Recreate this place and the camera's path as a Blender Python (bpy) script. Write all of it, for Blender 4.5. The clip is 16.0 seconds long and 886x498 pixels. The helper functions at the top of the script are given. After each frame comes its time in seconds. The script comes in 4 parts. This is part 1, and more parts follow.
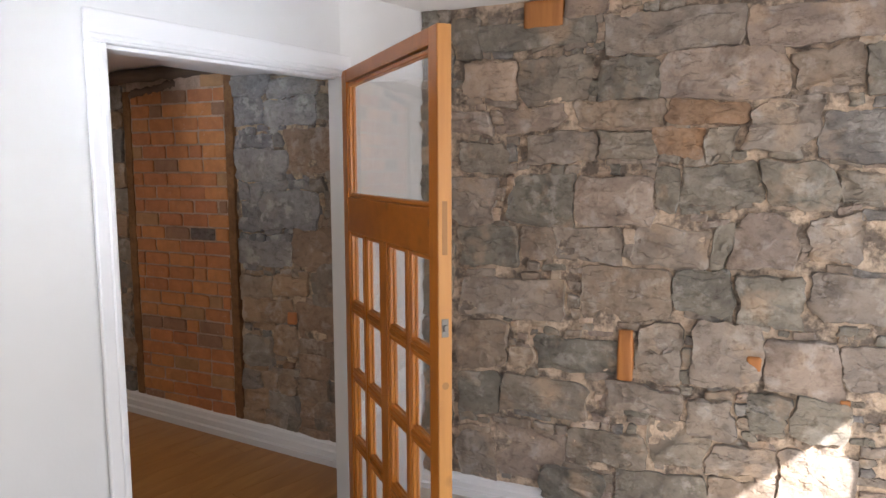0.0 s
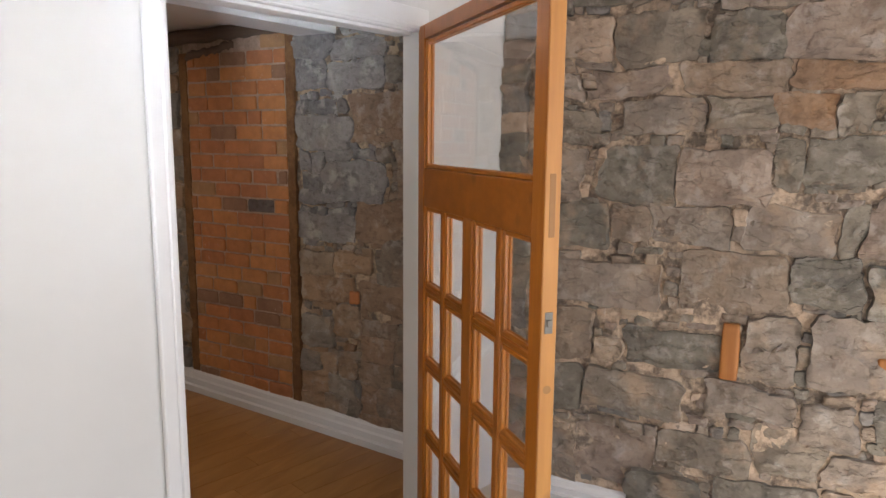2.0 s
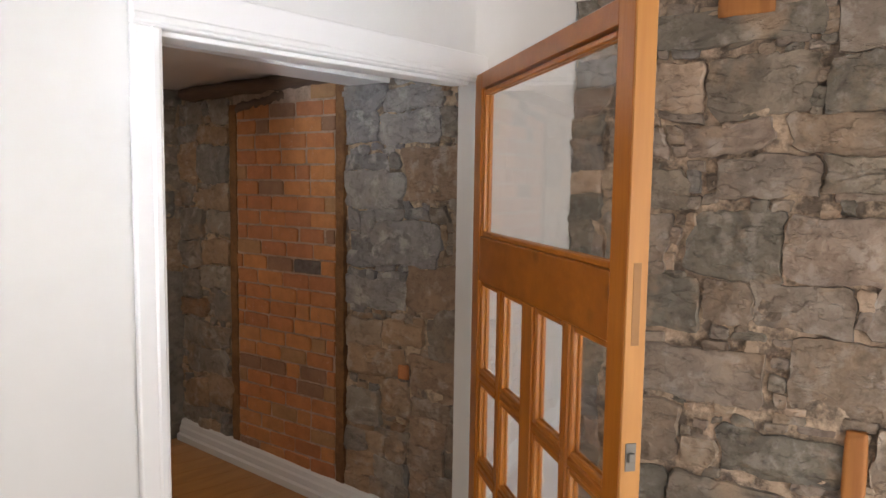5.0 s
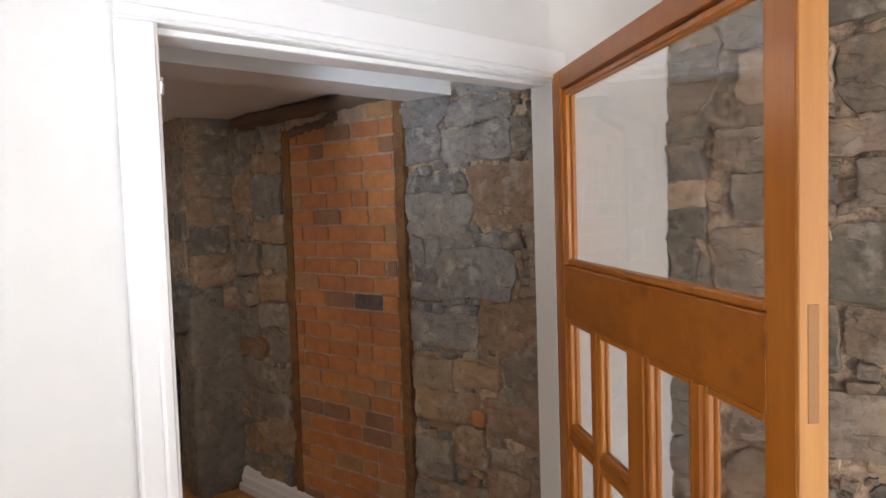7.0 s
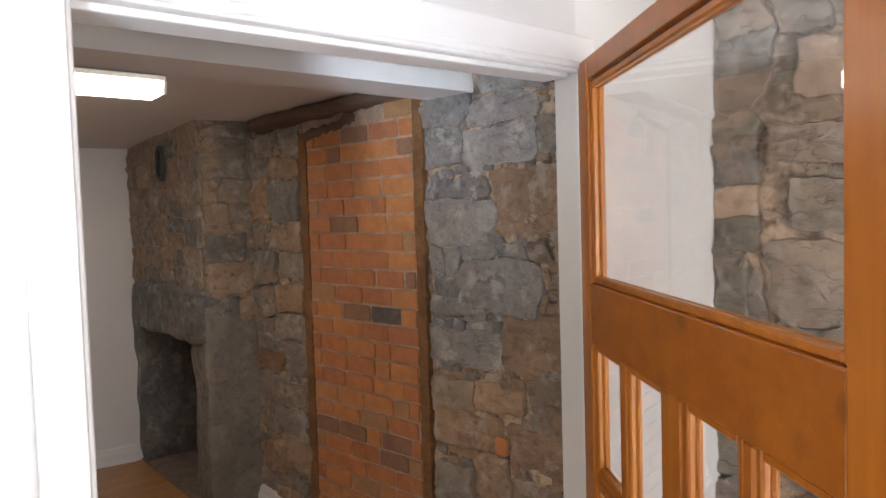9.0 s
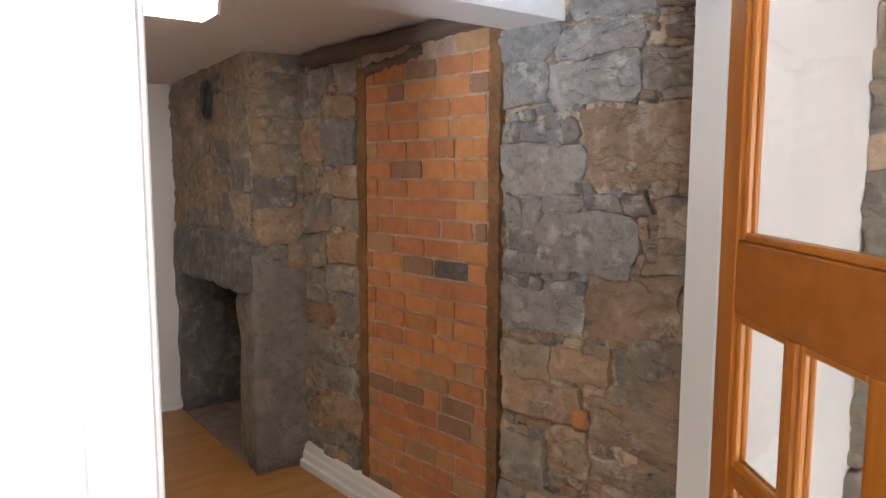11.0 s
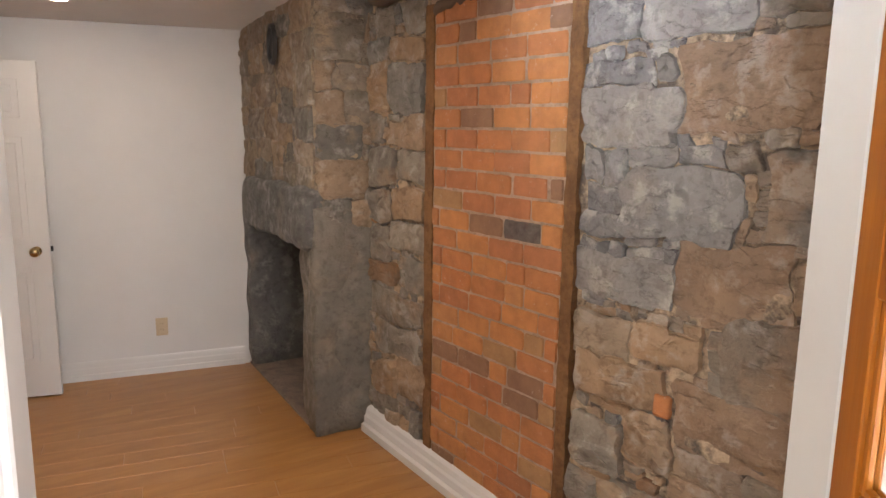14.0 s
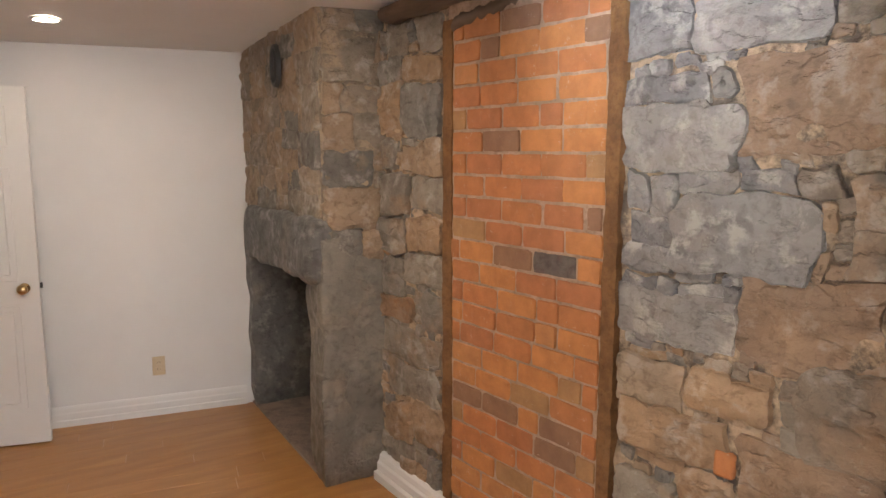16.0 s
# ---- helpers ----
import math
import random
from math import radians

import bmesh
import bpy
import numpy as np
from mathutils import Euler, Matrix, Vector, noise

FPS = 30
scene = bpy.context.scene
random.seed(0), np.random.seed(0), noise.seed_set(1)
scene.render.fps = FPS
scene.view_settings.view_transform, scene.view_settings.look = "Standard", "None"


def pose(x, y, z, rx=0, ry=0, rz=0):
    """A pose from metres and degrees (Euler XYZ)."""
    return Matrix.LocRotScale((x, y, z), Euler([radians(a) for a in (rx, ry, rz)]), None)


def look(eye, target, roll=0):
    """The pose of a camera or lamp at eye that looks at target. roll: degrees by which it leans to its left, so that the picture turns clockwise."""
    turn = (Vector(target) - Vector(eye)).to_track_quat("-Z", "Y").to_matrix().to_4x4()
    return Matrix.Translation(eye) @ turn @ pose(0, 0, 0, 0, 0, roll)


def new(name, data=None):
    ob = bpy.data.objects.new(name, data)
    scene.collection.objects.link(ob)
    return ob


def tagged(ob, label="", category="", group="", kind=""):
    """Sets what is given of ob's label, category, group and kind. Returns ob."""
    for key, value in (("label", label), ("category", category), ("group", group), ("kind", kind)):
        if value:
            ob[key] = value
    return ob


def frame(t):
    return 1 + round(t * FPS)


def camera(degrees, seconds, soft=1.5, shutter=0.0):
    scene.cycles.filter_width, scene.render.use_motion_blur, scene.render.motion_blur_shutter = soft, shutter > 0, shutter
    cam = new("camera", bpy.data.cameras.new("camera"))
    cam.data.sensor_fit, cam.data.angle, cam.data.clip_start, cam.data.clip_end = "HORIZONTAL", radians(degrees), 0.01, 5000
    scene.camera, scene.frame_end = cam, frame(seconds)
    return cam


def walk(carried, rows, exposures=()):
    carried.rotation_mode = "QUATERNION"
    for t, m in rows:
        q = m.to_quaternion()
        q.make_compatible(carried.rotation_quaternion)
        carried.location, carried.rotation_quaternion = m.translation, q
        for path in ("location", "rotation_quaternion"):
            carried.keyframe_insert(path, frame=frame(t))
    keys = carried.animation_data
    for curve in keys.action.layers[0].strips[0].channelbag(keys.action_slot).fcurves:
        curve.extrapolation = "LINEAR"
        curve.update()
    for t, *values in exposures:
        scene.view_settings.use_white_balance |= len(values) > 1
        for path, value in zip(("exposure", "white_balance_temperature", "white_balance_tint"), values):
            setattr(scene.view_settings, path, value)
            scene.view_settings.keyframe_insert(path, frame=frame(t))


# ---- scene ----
cam = camera(65.0, 16.0, soft=1.5)
PATH = [
    (0, (0.125, -0.446, 1.599), (-0.708, 1.357, 1.371), -0.2),
    (0.5, (0.031, -0.381, 1.598), (-0.801, 1.424, 1.373), 0.3),
    (1, (-0.060, -0.337, 1.598), (-0.914, 1.456, 1.364), 0.8),
    (1.5, (-0.126, -0.289, 1.586), (-1.013, 1.480, 1.298), 0.9),
    (2, (-0.157, -0.227, 1.578), (-1.100, 1.510, 1.276), 0.5),
    (2.5, (-0.167, -0.160, 1.585), (-1.179, 1.536, 1.268), 0.4),
    (3, (-0.159, -0.087, 1.606), (-1.232, 1.572, 1.295), 0.7),
    (3.5, (-0.145, -0.013, 1.628), (-1.246, 1.638, 1.378), 0.9),
    (4, (-0.157, 0.044, 1.641), (-1.275, 1.692, 1.446), 0.1),
    (4.2, (-0.181, 0.056, 1.659), (-1.290, 1.708, 1.459), 0.5),
    (6.3, (-0.523, 0.352, 1.627), (-1.702, 1.963, 1.507), 0.1),
    (6.5, (-0.537, 0.371, 1.643), (-1.750, 1.957, 1.522), -0.8),
    (7, (-0.558, 0.457, 1.649), (-1.838, 1.990, 1.535), -1.8),
    (7.5, (-0.564, 0.554, 1.653), (-1.905, 2.033, 1.530), -1.9),
    (8, (-0.565, 0.620, 1.662), (-1.922, 2.086, 1.562), -1.9),
    (8.2, (-0.568, 0.641, 1.664), (-1.941, 2.092, 1.576), -2.2),
    (10.3, (-0.896, 0.767, 1.634), (-2.285, 2.198, 1.481), -0.1),
    (10.5, (-0.927, 0.771, 1.629), (-2.335, 2.180, 1.447), -0.1),
    (11, (-0.979, 0.794, 1.617), (-2.405, 2.179, 1.396), 0.1),
    (11.5, (-1.013, 0.830, 1.600), (-2.468, 2.177, 1.342), -0.1),
    (12, (-1.042, 0.879, 1.590), (-2.552, 2.153, 1.279), -0.4),
    (12.5, (-1.055, 0.935, 1.591), (-2.621, 2.132, 1.253), 0.2),
    (13, (-1.065, 0.977, 1.594), (-2.639, 2.162, 1.251), 0.3),
    (13.5, (-1.089, 1.005, 1.588), (-2.661, 2.193, 1.246), 0.2),
    (14, (-1.143, 1.033, 1.576), (-2.715, 2.223, 1.239), 0.8),
    (14.5, (-1.207, 1.055, 1.587), (-2.773, 2.268, 1.307), 1.2),
    (15, (-1.292, 1.077, 1.600), (-2.845, 2.312, 1.352), 0.8),
    (15.5, (-1.343, 1.088, 1.595), (-2.902, 2.314, 1.340), 0.0),
    (16, (-1.394, 1.115, 1.582), (-2.973, 2.312, 1.309), 0.1),
]
walk(cam, [(t, look(eye, target, roll)) for t, eye, target, roll in PATH],
     [(0.0, 2.27, 6150, 15), (4.0, 2.24, 6650, 15), (7.0, 2.36, 6500, 15), (8.2, 2.6, 6350, 15), (10.5, 2.95, 6350, 15), (12.5, 3.4, 6350, 15), (14.0, 3.6, 6500, 15), (16.0, 3.7, 6600, 15)])

# ---- world, sun, window light and added fills ----
SUN_WAY = Vector((-1.0, 0.9, -1.0)).normalized()
world = bpy.data.worlds.new("sky")
scene.world = world
world.use_nodes = True
wn = world.node_tree
sky = wn.nodes.new("ShaderNodeTexSky")
sky.sky_type, sky.sun_disc = "NISHITA", False
sky.sun_elevation = math.asin(-SUN_WAY.z)
sky.sun_rotation = math.atan2(-SUN_WAY.x, -SUN_WAY.y)
wn.links.new(sky.outputs[0], wn.nodes["Background"].inputs[0])
wn.nodes["Background"].inputs[1].default_value = 0.06
sun_data = bpy.data.lights.new("sun", "SUN")
sun_data.energy, sun_data.angle, sun_data.color = 5.0, radians(0.5), (1.0, 0.97, 0.93)
sun = new("sun", sun_data)
sun.matrix_world = look((8, -6, 8), Vector((8, -6, 8)) + SUN_WAY)
day = bpy.data.lights.new("window_daylight", "AREA")
day.shape, day.size, day.size_y, day.energy, day.color = "RECTANGLE", 1.4, 2.1, 4.7, (0.82, 0.91, 1.0)
new("window_daylight", day).matrix_world = look((1.93, 0.75, 1.2), (0, 0.75, 1.2))
# Added fill for the open door and the white wall stub behind it.
door_fill = bpy.data.lights.new("door_side_fill", "AREA")
door_fill.shape, door_fill.size, door_fill.size_y, door_fill.energy, door_fill.color = "RECTANGLE", 0.75, 1.3, 3.0, (0.82, 0.91, 1.0)
new("door_side_fill", door_fill).matrix_world = look((1.93, 2.27, 1.5), (0, 2.27, 1.5))
day2 = bpy.data.lights.new("south_window_daylight", "AREA")
day2.shape, day2.size, day2.size_y, day2.energy, day2.color = "RECTANGLE", 1.6, 1.55, 4.0, (0.82, 0.91, 1.0)
new("south_window_daylight", day2).matrix_world = look((0.92, -2.58, 1.4), (0.92, 0, 1.4))
# Added narrow fill aimed at the ceiling beam, standing in for bounced light.
beam_fill = bpy.data.lights.new("beam_fill_light", "AREA")
beam_fill.shape, beam_fill.size, beam_fill.size_y, beam_fill.energy, beam_fill.color, beam_fill.spread = "RECTANGLE", 0.6, 0.8, 0.75, (0.76, 0.88, 1.0), radians(18)
new("beam_fill_light", beam_fill).matrix_world = look((1.35, -2.56, 0.75), (-2.55, 2.4, 2.32))


# ---- materials ----
def material(name, rough=0.6, metal=0.0):
    m = bpy.data.materials.new(name)
    m.use_nodes = True
    nt = m.node_tree
    b = nt.nodes["Principled BSDF"]
    b.inputs["Roughness"].default_value, b.inputs["Metallic"].default_value = rough, metal
    return m, nt, b


def node(nt, kind, **values):
    n = nt.nodes.new(kind)
    for key, value in values.items():
        n.inputs[key.replace("_", " ")].default_value = value
    return n


def ramp(nt, fac, stops, mode="LINEAR"):
    r = nt.nodes.new("ShaderNodeValToRGB")
    r.color_ramp.interpolation = mode
    while len(r.color_ramp.elements) < len(stops):
        r.color_ramp.elements.new(0.5)
    for e, (at, c) in zip(r.color_ramp.elements, stops):
        e.position, e.color = at, (*c, 1)
    nt.links.new(fac, r.inputs[0])
    return r.outputs[0]


def mix(nt, fac, a, b, how="MIX"):
    n = nt.nodes.new("ShaderNodeMix")
    n.data_type, n.blend_type = "RGBA", how
    for sock, v in ((n.inputs[0], fac), (n.inputs[6], a), (n.inputs[7], b)):
        if isinstance(v, (int, float)):
            sock.default_value = v
        elif isinstance(v, tuple):
            sock.default_value = (*v, 1)
        else:
            nt.links.new(v, sock)
    return n.outputs[2]


def noisy(nt, vec, scale, detail=4, rough=0.6):
    n = node(nt, "ShaderNodeTexNoise", Scale=scale, Detail=detail, Roughness=rough)
    nt.links.new(vec, n.inputs["Vector"])
    return n.outputs["Fac"]


def place(nt, stretch=(1, 1, 1), own=False):
    g = nt.nodes.new("ShaderNodeNewGeometry").outputs["Position"]
    m = nt.nodes.new("ShaderNodeMapping")
    m.inputs["Scale"].default_value = stretch
    nt.links.new(g, m.inputs["Vector"])
    if own:
        r = nt.nodes.new("ShaderNodeObjectInfo").outputs["Random"]
        k = nt.nodes.new("ShaderNodeMath")
        k.operation = "MULTIPLY"
        k.inputs[1].default_value = 37.0
        nt.links.new(r, k.inputs[0])
        nt.links.new(k.outputs[0], m.inputs["Location"])
    return m.outputs[0]


def bump(nt, b, height, strength, distance):
    n = node(nt, "ShaderNodeBump", Strength=strength, Distance=distance)
    nt.links.new(height, n.inputs["Height"])
    nt.links.new(n.outputs[0], b.inputs["Normal"])


def stone_material(name, palette, stain, rough, pale):
    """Split stone: a hue for each stone, soft clouds, bedding streaks, rust stains, chalky veins and split relief."""
    m, nt, b = material(name, rough)
    r = nt.nodes.new("ShaderNodeObjectInfo").outputs["Random"]
    vec, bed = place(nt, own=True), place(nt, (1, 1, 3.2), own=True)
    hue = ramp(nt, r, palette, "CONSTANT")
    cloud, streak, grain, fine = noisy(nt, vec, 5.0, 4, 0.55), noisy(nt, bed, 6.0, 5, 0.6), noisy(nt, vec, 22.0, 5, 0.6), noisy(nt, vec, 90.0, 3, 0.6)
    col = mix(nt, ramp(nt, cloud, [(0.36, (0, 0, 0)), (0.64, (1, 1, 1))]), hue, mix(nt, 1.0, hue, (0.66, 0.66, 0.68), "MULTIPLY"))
    col = mix(nt, ramp(nt, streak, [(0.42, (0, 0, 0)), (0.66, (0.55, 0.55, 0.55))]), col, mix(nt, 1.0, hue, (0.74, 0.72, 0.7), "MULTIPLY"))
    col = mix(nt, ramp(nt, noisy(nt, vec, 4.2, 4), [(0.54, (0, 0, 0)), (0.68, (0.6, 0.6, 0.6))]), col, stain)
    col = mix(nt, ramp(nt, grain, [(0.35, (0.6, 0.6, 0.6)), (0.47, (0, 0, 0))]), col, mix(nt, 1.0, col, (0.6, 0.58, 0.57), "MULTIPLY"))
    col = mix(nt, ramp(nt, noisy(nt, vec, 11.0, 6, 0.65), [(0.54, (0, 0, 0)), (0.64, (pale * 0.6,) * 3)]), col, (0.58, 0.55, 0.5))
    vein = node(nt, "ShaderNodeTexNoise", Scale=3.4, Detail=4.0, Roughness=0.5, Distortion=1.6)
    vein.noise_type = "RIDGED_MULTIFRACTAL"
    nt.links.new(place(nt, (1, 1, 1.5), own=True), vein.inputs["Vector"])
    where = ramp(nt, noisy(nt, vec, 2.7, 3), [(0.44, (0, 0, 0)), (0.57, (pale, pale, pale))])
    col = mix(nt, mix(nt, 1.0, ramp(nt, vein.outputs["Fac"], [(0.66, (0, 0, 0)), (0.84, (1, 1, 1))]), where, "MULTIPLY"), col, (0.76, 0.74, 0.7))
    crack = noisy(nt, place(nt, (1, 1, 2.2), own=True), 2.4, 5, 0.55)
    col = mix(nt, ramp(nt, crack, [(0.492, (0, 0, 0)), (0.498, (0.22, 0.22, 0.22)), (0.502, (0.22, 0.22, 0.22)), (0.508, (0, 0, 0))]), col, mix(nt, 1.0, col, (0.4, 0.38, 0.36), "MULTIPLY"))
    nt.links.new(col, b.inputs["Base Color"])
    nt.links.new(ramp(nt, grain, [(0.35, (min(1.0, rough + 0.16),) * 3), (0.65, (rough - 0.1,) * 3)]), b.inputs["Roughness"])
    flake = noisy(nt, place(nt, (1, 1, 2.0), own=True), 4.2, 6, 0.55)
    ledge = ramp(nt, flake, [(0.38, (0, 0, 0)), (0.41, (0.45, 0.45, 0.45)), (0.56, (0.55, 0.55, 0.55)), (0.59, (1, 1, 1))])
    hgt = mix(nt, 0.1, mix(nt, 0.4, mix(nt, 0.35, grain, cloud), ledge), fine)
    bump(nt, b, hgt, 1.0, 0.03)
    return m


STONE_HALL = stone_material("hall_stone", [(0.0, (0.258, 0.214, 0.160)), (0.14, (0.320, 0.258, 0.200)), (0.28, (0.200, 0.178, 0.138)), (0.42, (0.329, 0.254, 0.196)), (0.54, (0.240, 0.209, 0.160)), (0.66, (0.294, 0.240, 0.187)), (0.78, (0.205, 0.182, 0.156)), (0.88, (0.285, 0.218, 0.156))], (0.4, 0.28, 0.18), 0.66, 0.35)
STONE_ROOM = stone_material("room_stone", [(0.0, (0.32, 0.275, 0.22)), (0.18, (0.42, 0.3, 0.195)), (0.36, (0.25, 0.235, 0.21)), (0.52, (0.34, 0.295, 0.235)), (0.68, (0.43, 0.29, 0.175)), (0.84, (0.27, 0.24, 0.2))], (0.36, 0.23, 0.13), 0.45, 0.6)
# Pale veins at full strength and cooler grey also paint in cool doorway light.
STONE_COOL = stone_material("cool_lit_stone", [(0.0, (0.288, 0.279, 0.270)), (0.35, (0.363, 0.344, 0.321)), (0.7, (0.233, 0.228, 0.228))], (0.28, 0.24, 0.2), 0.3, 1.0)
STONE_CHIMNEY = stone_material("washed_chimney_stone", [(0.0, (0.33, 0.26, 0.19)), (0.3, (0.27, 0.225, 0.17)), (0.5, (0.34, 0.245, 0.16)), (0.7, (0.19, 0.175, 0.15)), (0.85, (0.29, 0.24, 0.185))], (0.42, 0.3, 0.18), 0.6, 0.5)
STONE_TAN = stone_material("tan_stone", [(0.0, (0.45, 0.345, 0.24)), (0.5, (0.52, 0.39, 0.28))], (0.4, 0.24, 0.12), 0.8, 0.3)
STONE_ORANGE = stone_material("rust_stone", [(0.0, (0.366, 0.220, 0.122)), (0.5, (0.329, 0.207, 0.122))], (0.4, 0.2, 0.08), 0.8, 0.2)
STONE_BROWN = stone_material("brown_stone", [(0.0, (0.327, 0.241, 0.168)), (0.3, (0.267, 0.228, 0.176)), (0.5, (0.361, 0.245, 0.159)), (0.8, (0.284, 0.228, 0.172))], (0.36, 0.23, 0.14), 0.42, 0.5)
STONE_SOOT = stone_material("sooty_plaster_stone", [(0.0, (0.21, 0.19, 0.155)), (0.5, (0.235, 0.21, 0.17))], (0.3, 0.245, 0.175), 0.5, 0.15)


STONE_LINTEL = stone_material("smoked_lintel_stone", [(0.0, (0.149, 0.144, 0.135)), (0.5, (0.171, 0.162, 0.149))], (0.24, 0.21, 0.17), 0.5, 0.35)
SOOT = stone_material("black_soot", [(0.0, (0.07, 0.063, 0.056)), (0.5, (0.09, 0.08, 0.07))], (0.13, 0.11, 0.09), 0.8, 0.2)


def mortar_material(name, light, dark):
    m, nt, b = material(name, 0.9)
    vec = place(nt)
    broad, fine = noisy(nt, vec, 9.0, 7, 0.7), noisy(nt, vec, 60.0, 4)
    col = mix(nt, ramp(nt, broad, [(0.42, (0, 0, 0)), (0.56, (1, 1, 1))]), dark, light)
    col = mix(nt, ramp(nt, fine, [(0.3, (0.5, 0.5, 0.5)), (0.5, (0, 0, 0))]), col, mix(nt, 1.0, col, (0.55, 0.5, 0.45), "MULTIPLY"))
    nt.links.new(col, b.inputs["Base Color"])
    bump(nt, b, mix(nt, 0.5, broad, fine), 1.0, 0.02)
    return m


# Dark tone of the stone-wall mortars paints in joint shade, in random patches.
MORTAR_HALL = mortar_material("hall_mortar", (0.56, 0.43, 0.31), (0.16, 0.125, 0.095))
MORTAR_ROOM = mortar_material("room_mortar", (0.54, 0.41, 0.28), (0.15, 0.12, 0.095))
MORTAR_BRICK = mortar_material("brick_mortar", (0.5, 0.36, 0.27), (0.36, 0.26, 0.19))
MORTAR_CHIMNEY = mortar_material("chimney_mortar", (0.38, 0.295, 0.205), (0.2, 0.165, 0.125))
STRIP = mortar_material("brown_filler", (0.24, 0.12, 0.045), (0.17, 0.08, 0.03))


def brick_material():
    m, nt, b = material("brick", 0.85)
    r = nt.nodes.new("ShaderNodeObjectInfo").outputs["Random"]
    hue = ramp(nt, r, [(0.0, (0.55, 0.22, 0.082)), (0.2, (0.48, 0.19, 0.08)), (0.36, (0.6, 0.26, 0.09)), (0.52, (0.51, 0.21, 0.08)), (0.64, (0.44, 0.25, 0.115)), (0.78, (0.56, 0.26, 0.1)), (0.9, (0.31, 0.17, 0.1))], "CONSTANT")
    vec = place(nt, own=True)
    broad, fine = noisy(nt, vec, 14.0, 5), noisy(nt, vec, 120.0, 4)
    col = mix(nt, ramp(nt, broad, [(0.35, (0, 0, 0)), (0.7, (0.8, 0.8, 0.8))]), hue, mix(nt, 1.0, hue, (0.68, 0.66, 0.68), "MULTIPLY"))
    col = mix(nt, ramp(nt, noisy(nt, vec, 30.0, 8, 0.8), [(0.6, (0, 0, 0)), (0.68, (0.6, 0.6, 0.6))]), col, (0.64, 0.5, 0.4))
    nt.links.new(col, b.inputs["Base Color"])
    bump(nt, b, mix(nt, 0.5, broad, fine), 0.8, 0.008)
    return m


BRICK = brick_material()
DARK_BRICK = stone_material("burnt_brick", [(0.0, (0.16, 0.13, 0.115))], (0.2, 0.07, 0.05), 0.7, 0.1)


def paint_material(name, color, rough=0.5, relief=0.0015, vary=0.05):
    m, nt, b = material(name, rough)
    vec = place(nt)
    broad, fine = noisy(nt, vec, 1.3, 4), noisy(nt, vec, 45.0, 5)
    lo = tuple(c * (1 - vary * 2) for c in color)
    nt.links.new(mix(nt, ramp(nt, broad, [(0.3, (0, 0, 0)), (0.7, (1, 1, 1))]), lo, color), b.inputs["Base Color"])
    bump(nt, b, mix(nt, 0.4, broad, fine), 0.5, relief)
    return m


WALL_WHITE = paint_material("white_wall_paint", (0.64, 0.63, 0.605), 0.6, 0.002)
ROOM_WHITE = paint_material("room_wall_paint", (0.72, 0.71, 0.7), 0.6, 0.002)
TRIM_WHITE = paint_material("white_trim_paint", (0.7, 0.69, 0.675), 0.35, 0.0008, 0.02)
CEILING_WHITE = paint_material("ceiling_paint", (0.8, 0.78, 0.75), 0.7, 0.003)


def wood_material(name, light, dark, axis, rough=0.35, own=False, scale=1.0, knots=False):
    m, nt, b = material(name, rough)
    stretch = [9.0 * scale] * 3
    stretch[axis] = 0.7 * scale
    vec = place(nt, tuple(stretch), own)
    rings, fine, broad = noisy(nt, vec, 2.2, 6, 0.6), noisy(nt, vec, 14.0, 5), noisy(nt, place(nt, own=own), 2.5, 3)
    col = ramp(nt, rings, [(0.3, dark), (0.5, tuple((a + c) / 2 for a, c in zip(light, dark))), (0.68, light)])
    col = mix(nt, ramp(nt, broad, [(0.35, (0, 0, 0)), (0.75, (0.45, 0.45, 0.45))]), col, dark)
    if knots:
        v = node(nt, "ShaderNodeTexVoronoi", Scale=5.5)
        nt.links.new(place(nt), v.inputs["Vector"])
        col = mix(nt, ramp(nt, v.outputs["Distance"], [(0.05, (0.7, 0.7, 0.7)), (0.17, (0, 0, 0))]), col, tuple(c * 0.4 for c in dark))
    nt.links.new(col, b.inputs["Base Color"])
    bump(nt, b, fine, 0.3, 0.0015)
    return m


DOOR_V = wood_material("amber_pine_upright", (0.5, 0.175, 0.02), (0.33, 0.1, 0.01), 2, 0.28)
DOOR_H = wood_material("amber_pine_rail", (0.42, 0.135, 0.014), (0.29, 0.085, 0.008), 0, 0.28, knots=True)
DOOR_EDGE = wood_material("bare_pine_edge", (0.58, 0.27, 0.06), (0.42, 0.165, 0.03), 2, 0.45, knots=True)
OAK = wood_material("oak_floor", (0.46, 0.235, 0.075), (0.33, 0.145, 0.042), 1, 0.28, own=True, scale=0.8)
LOG = wood_material("dark_old_timber", (0.22, 0.145, 0.095), (0.09, 0.06, 0.042), 0, 0.8)
PLUG = wood_material("pine_plug", (0.46, 0.19, 0.045), (0.3, 0.11, 0.025), 2, 0.6)
# For the unseen hall floor, kept pale so that it bounces more light.
PALE_FLOOR = wood_material("pale_floor_boards", (0.66, 0.6, 0.52), (0.52, 0.46, 0.38), 1, 0.3)
HEARTH = mortar_material("hearth_slab", (0.24, 0.18, 0.14), (0.17, 0.125, 0.1))


def plain(name, color, rough, metal=0.0):
    m, nt, b = material(name, rough, metal)
    n = noisy(nt, place(nt), 40.0, 3)
    nt.links.new(mix(nt, n, color, tuple(c * 0.8 for c in color)), b.inputs["Base Color"])
    return m


BRASS = plain("brass", (0.75, 0.55, 0.28), 0.25, 1.0)
STEEL = plain("dull_steel", (0.22, 0.2, 0.17), 0.5, 0.7)
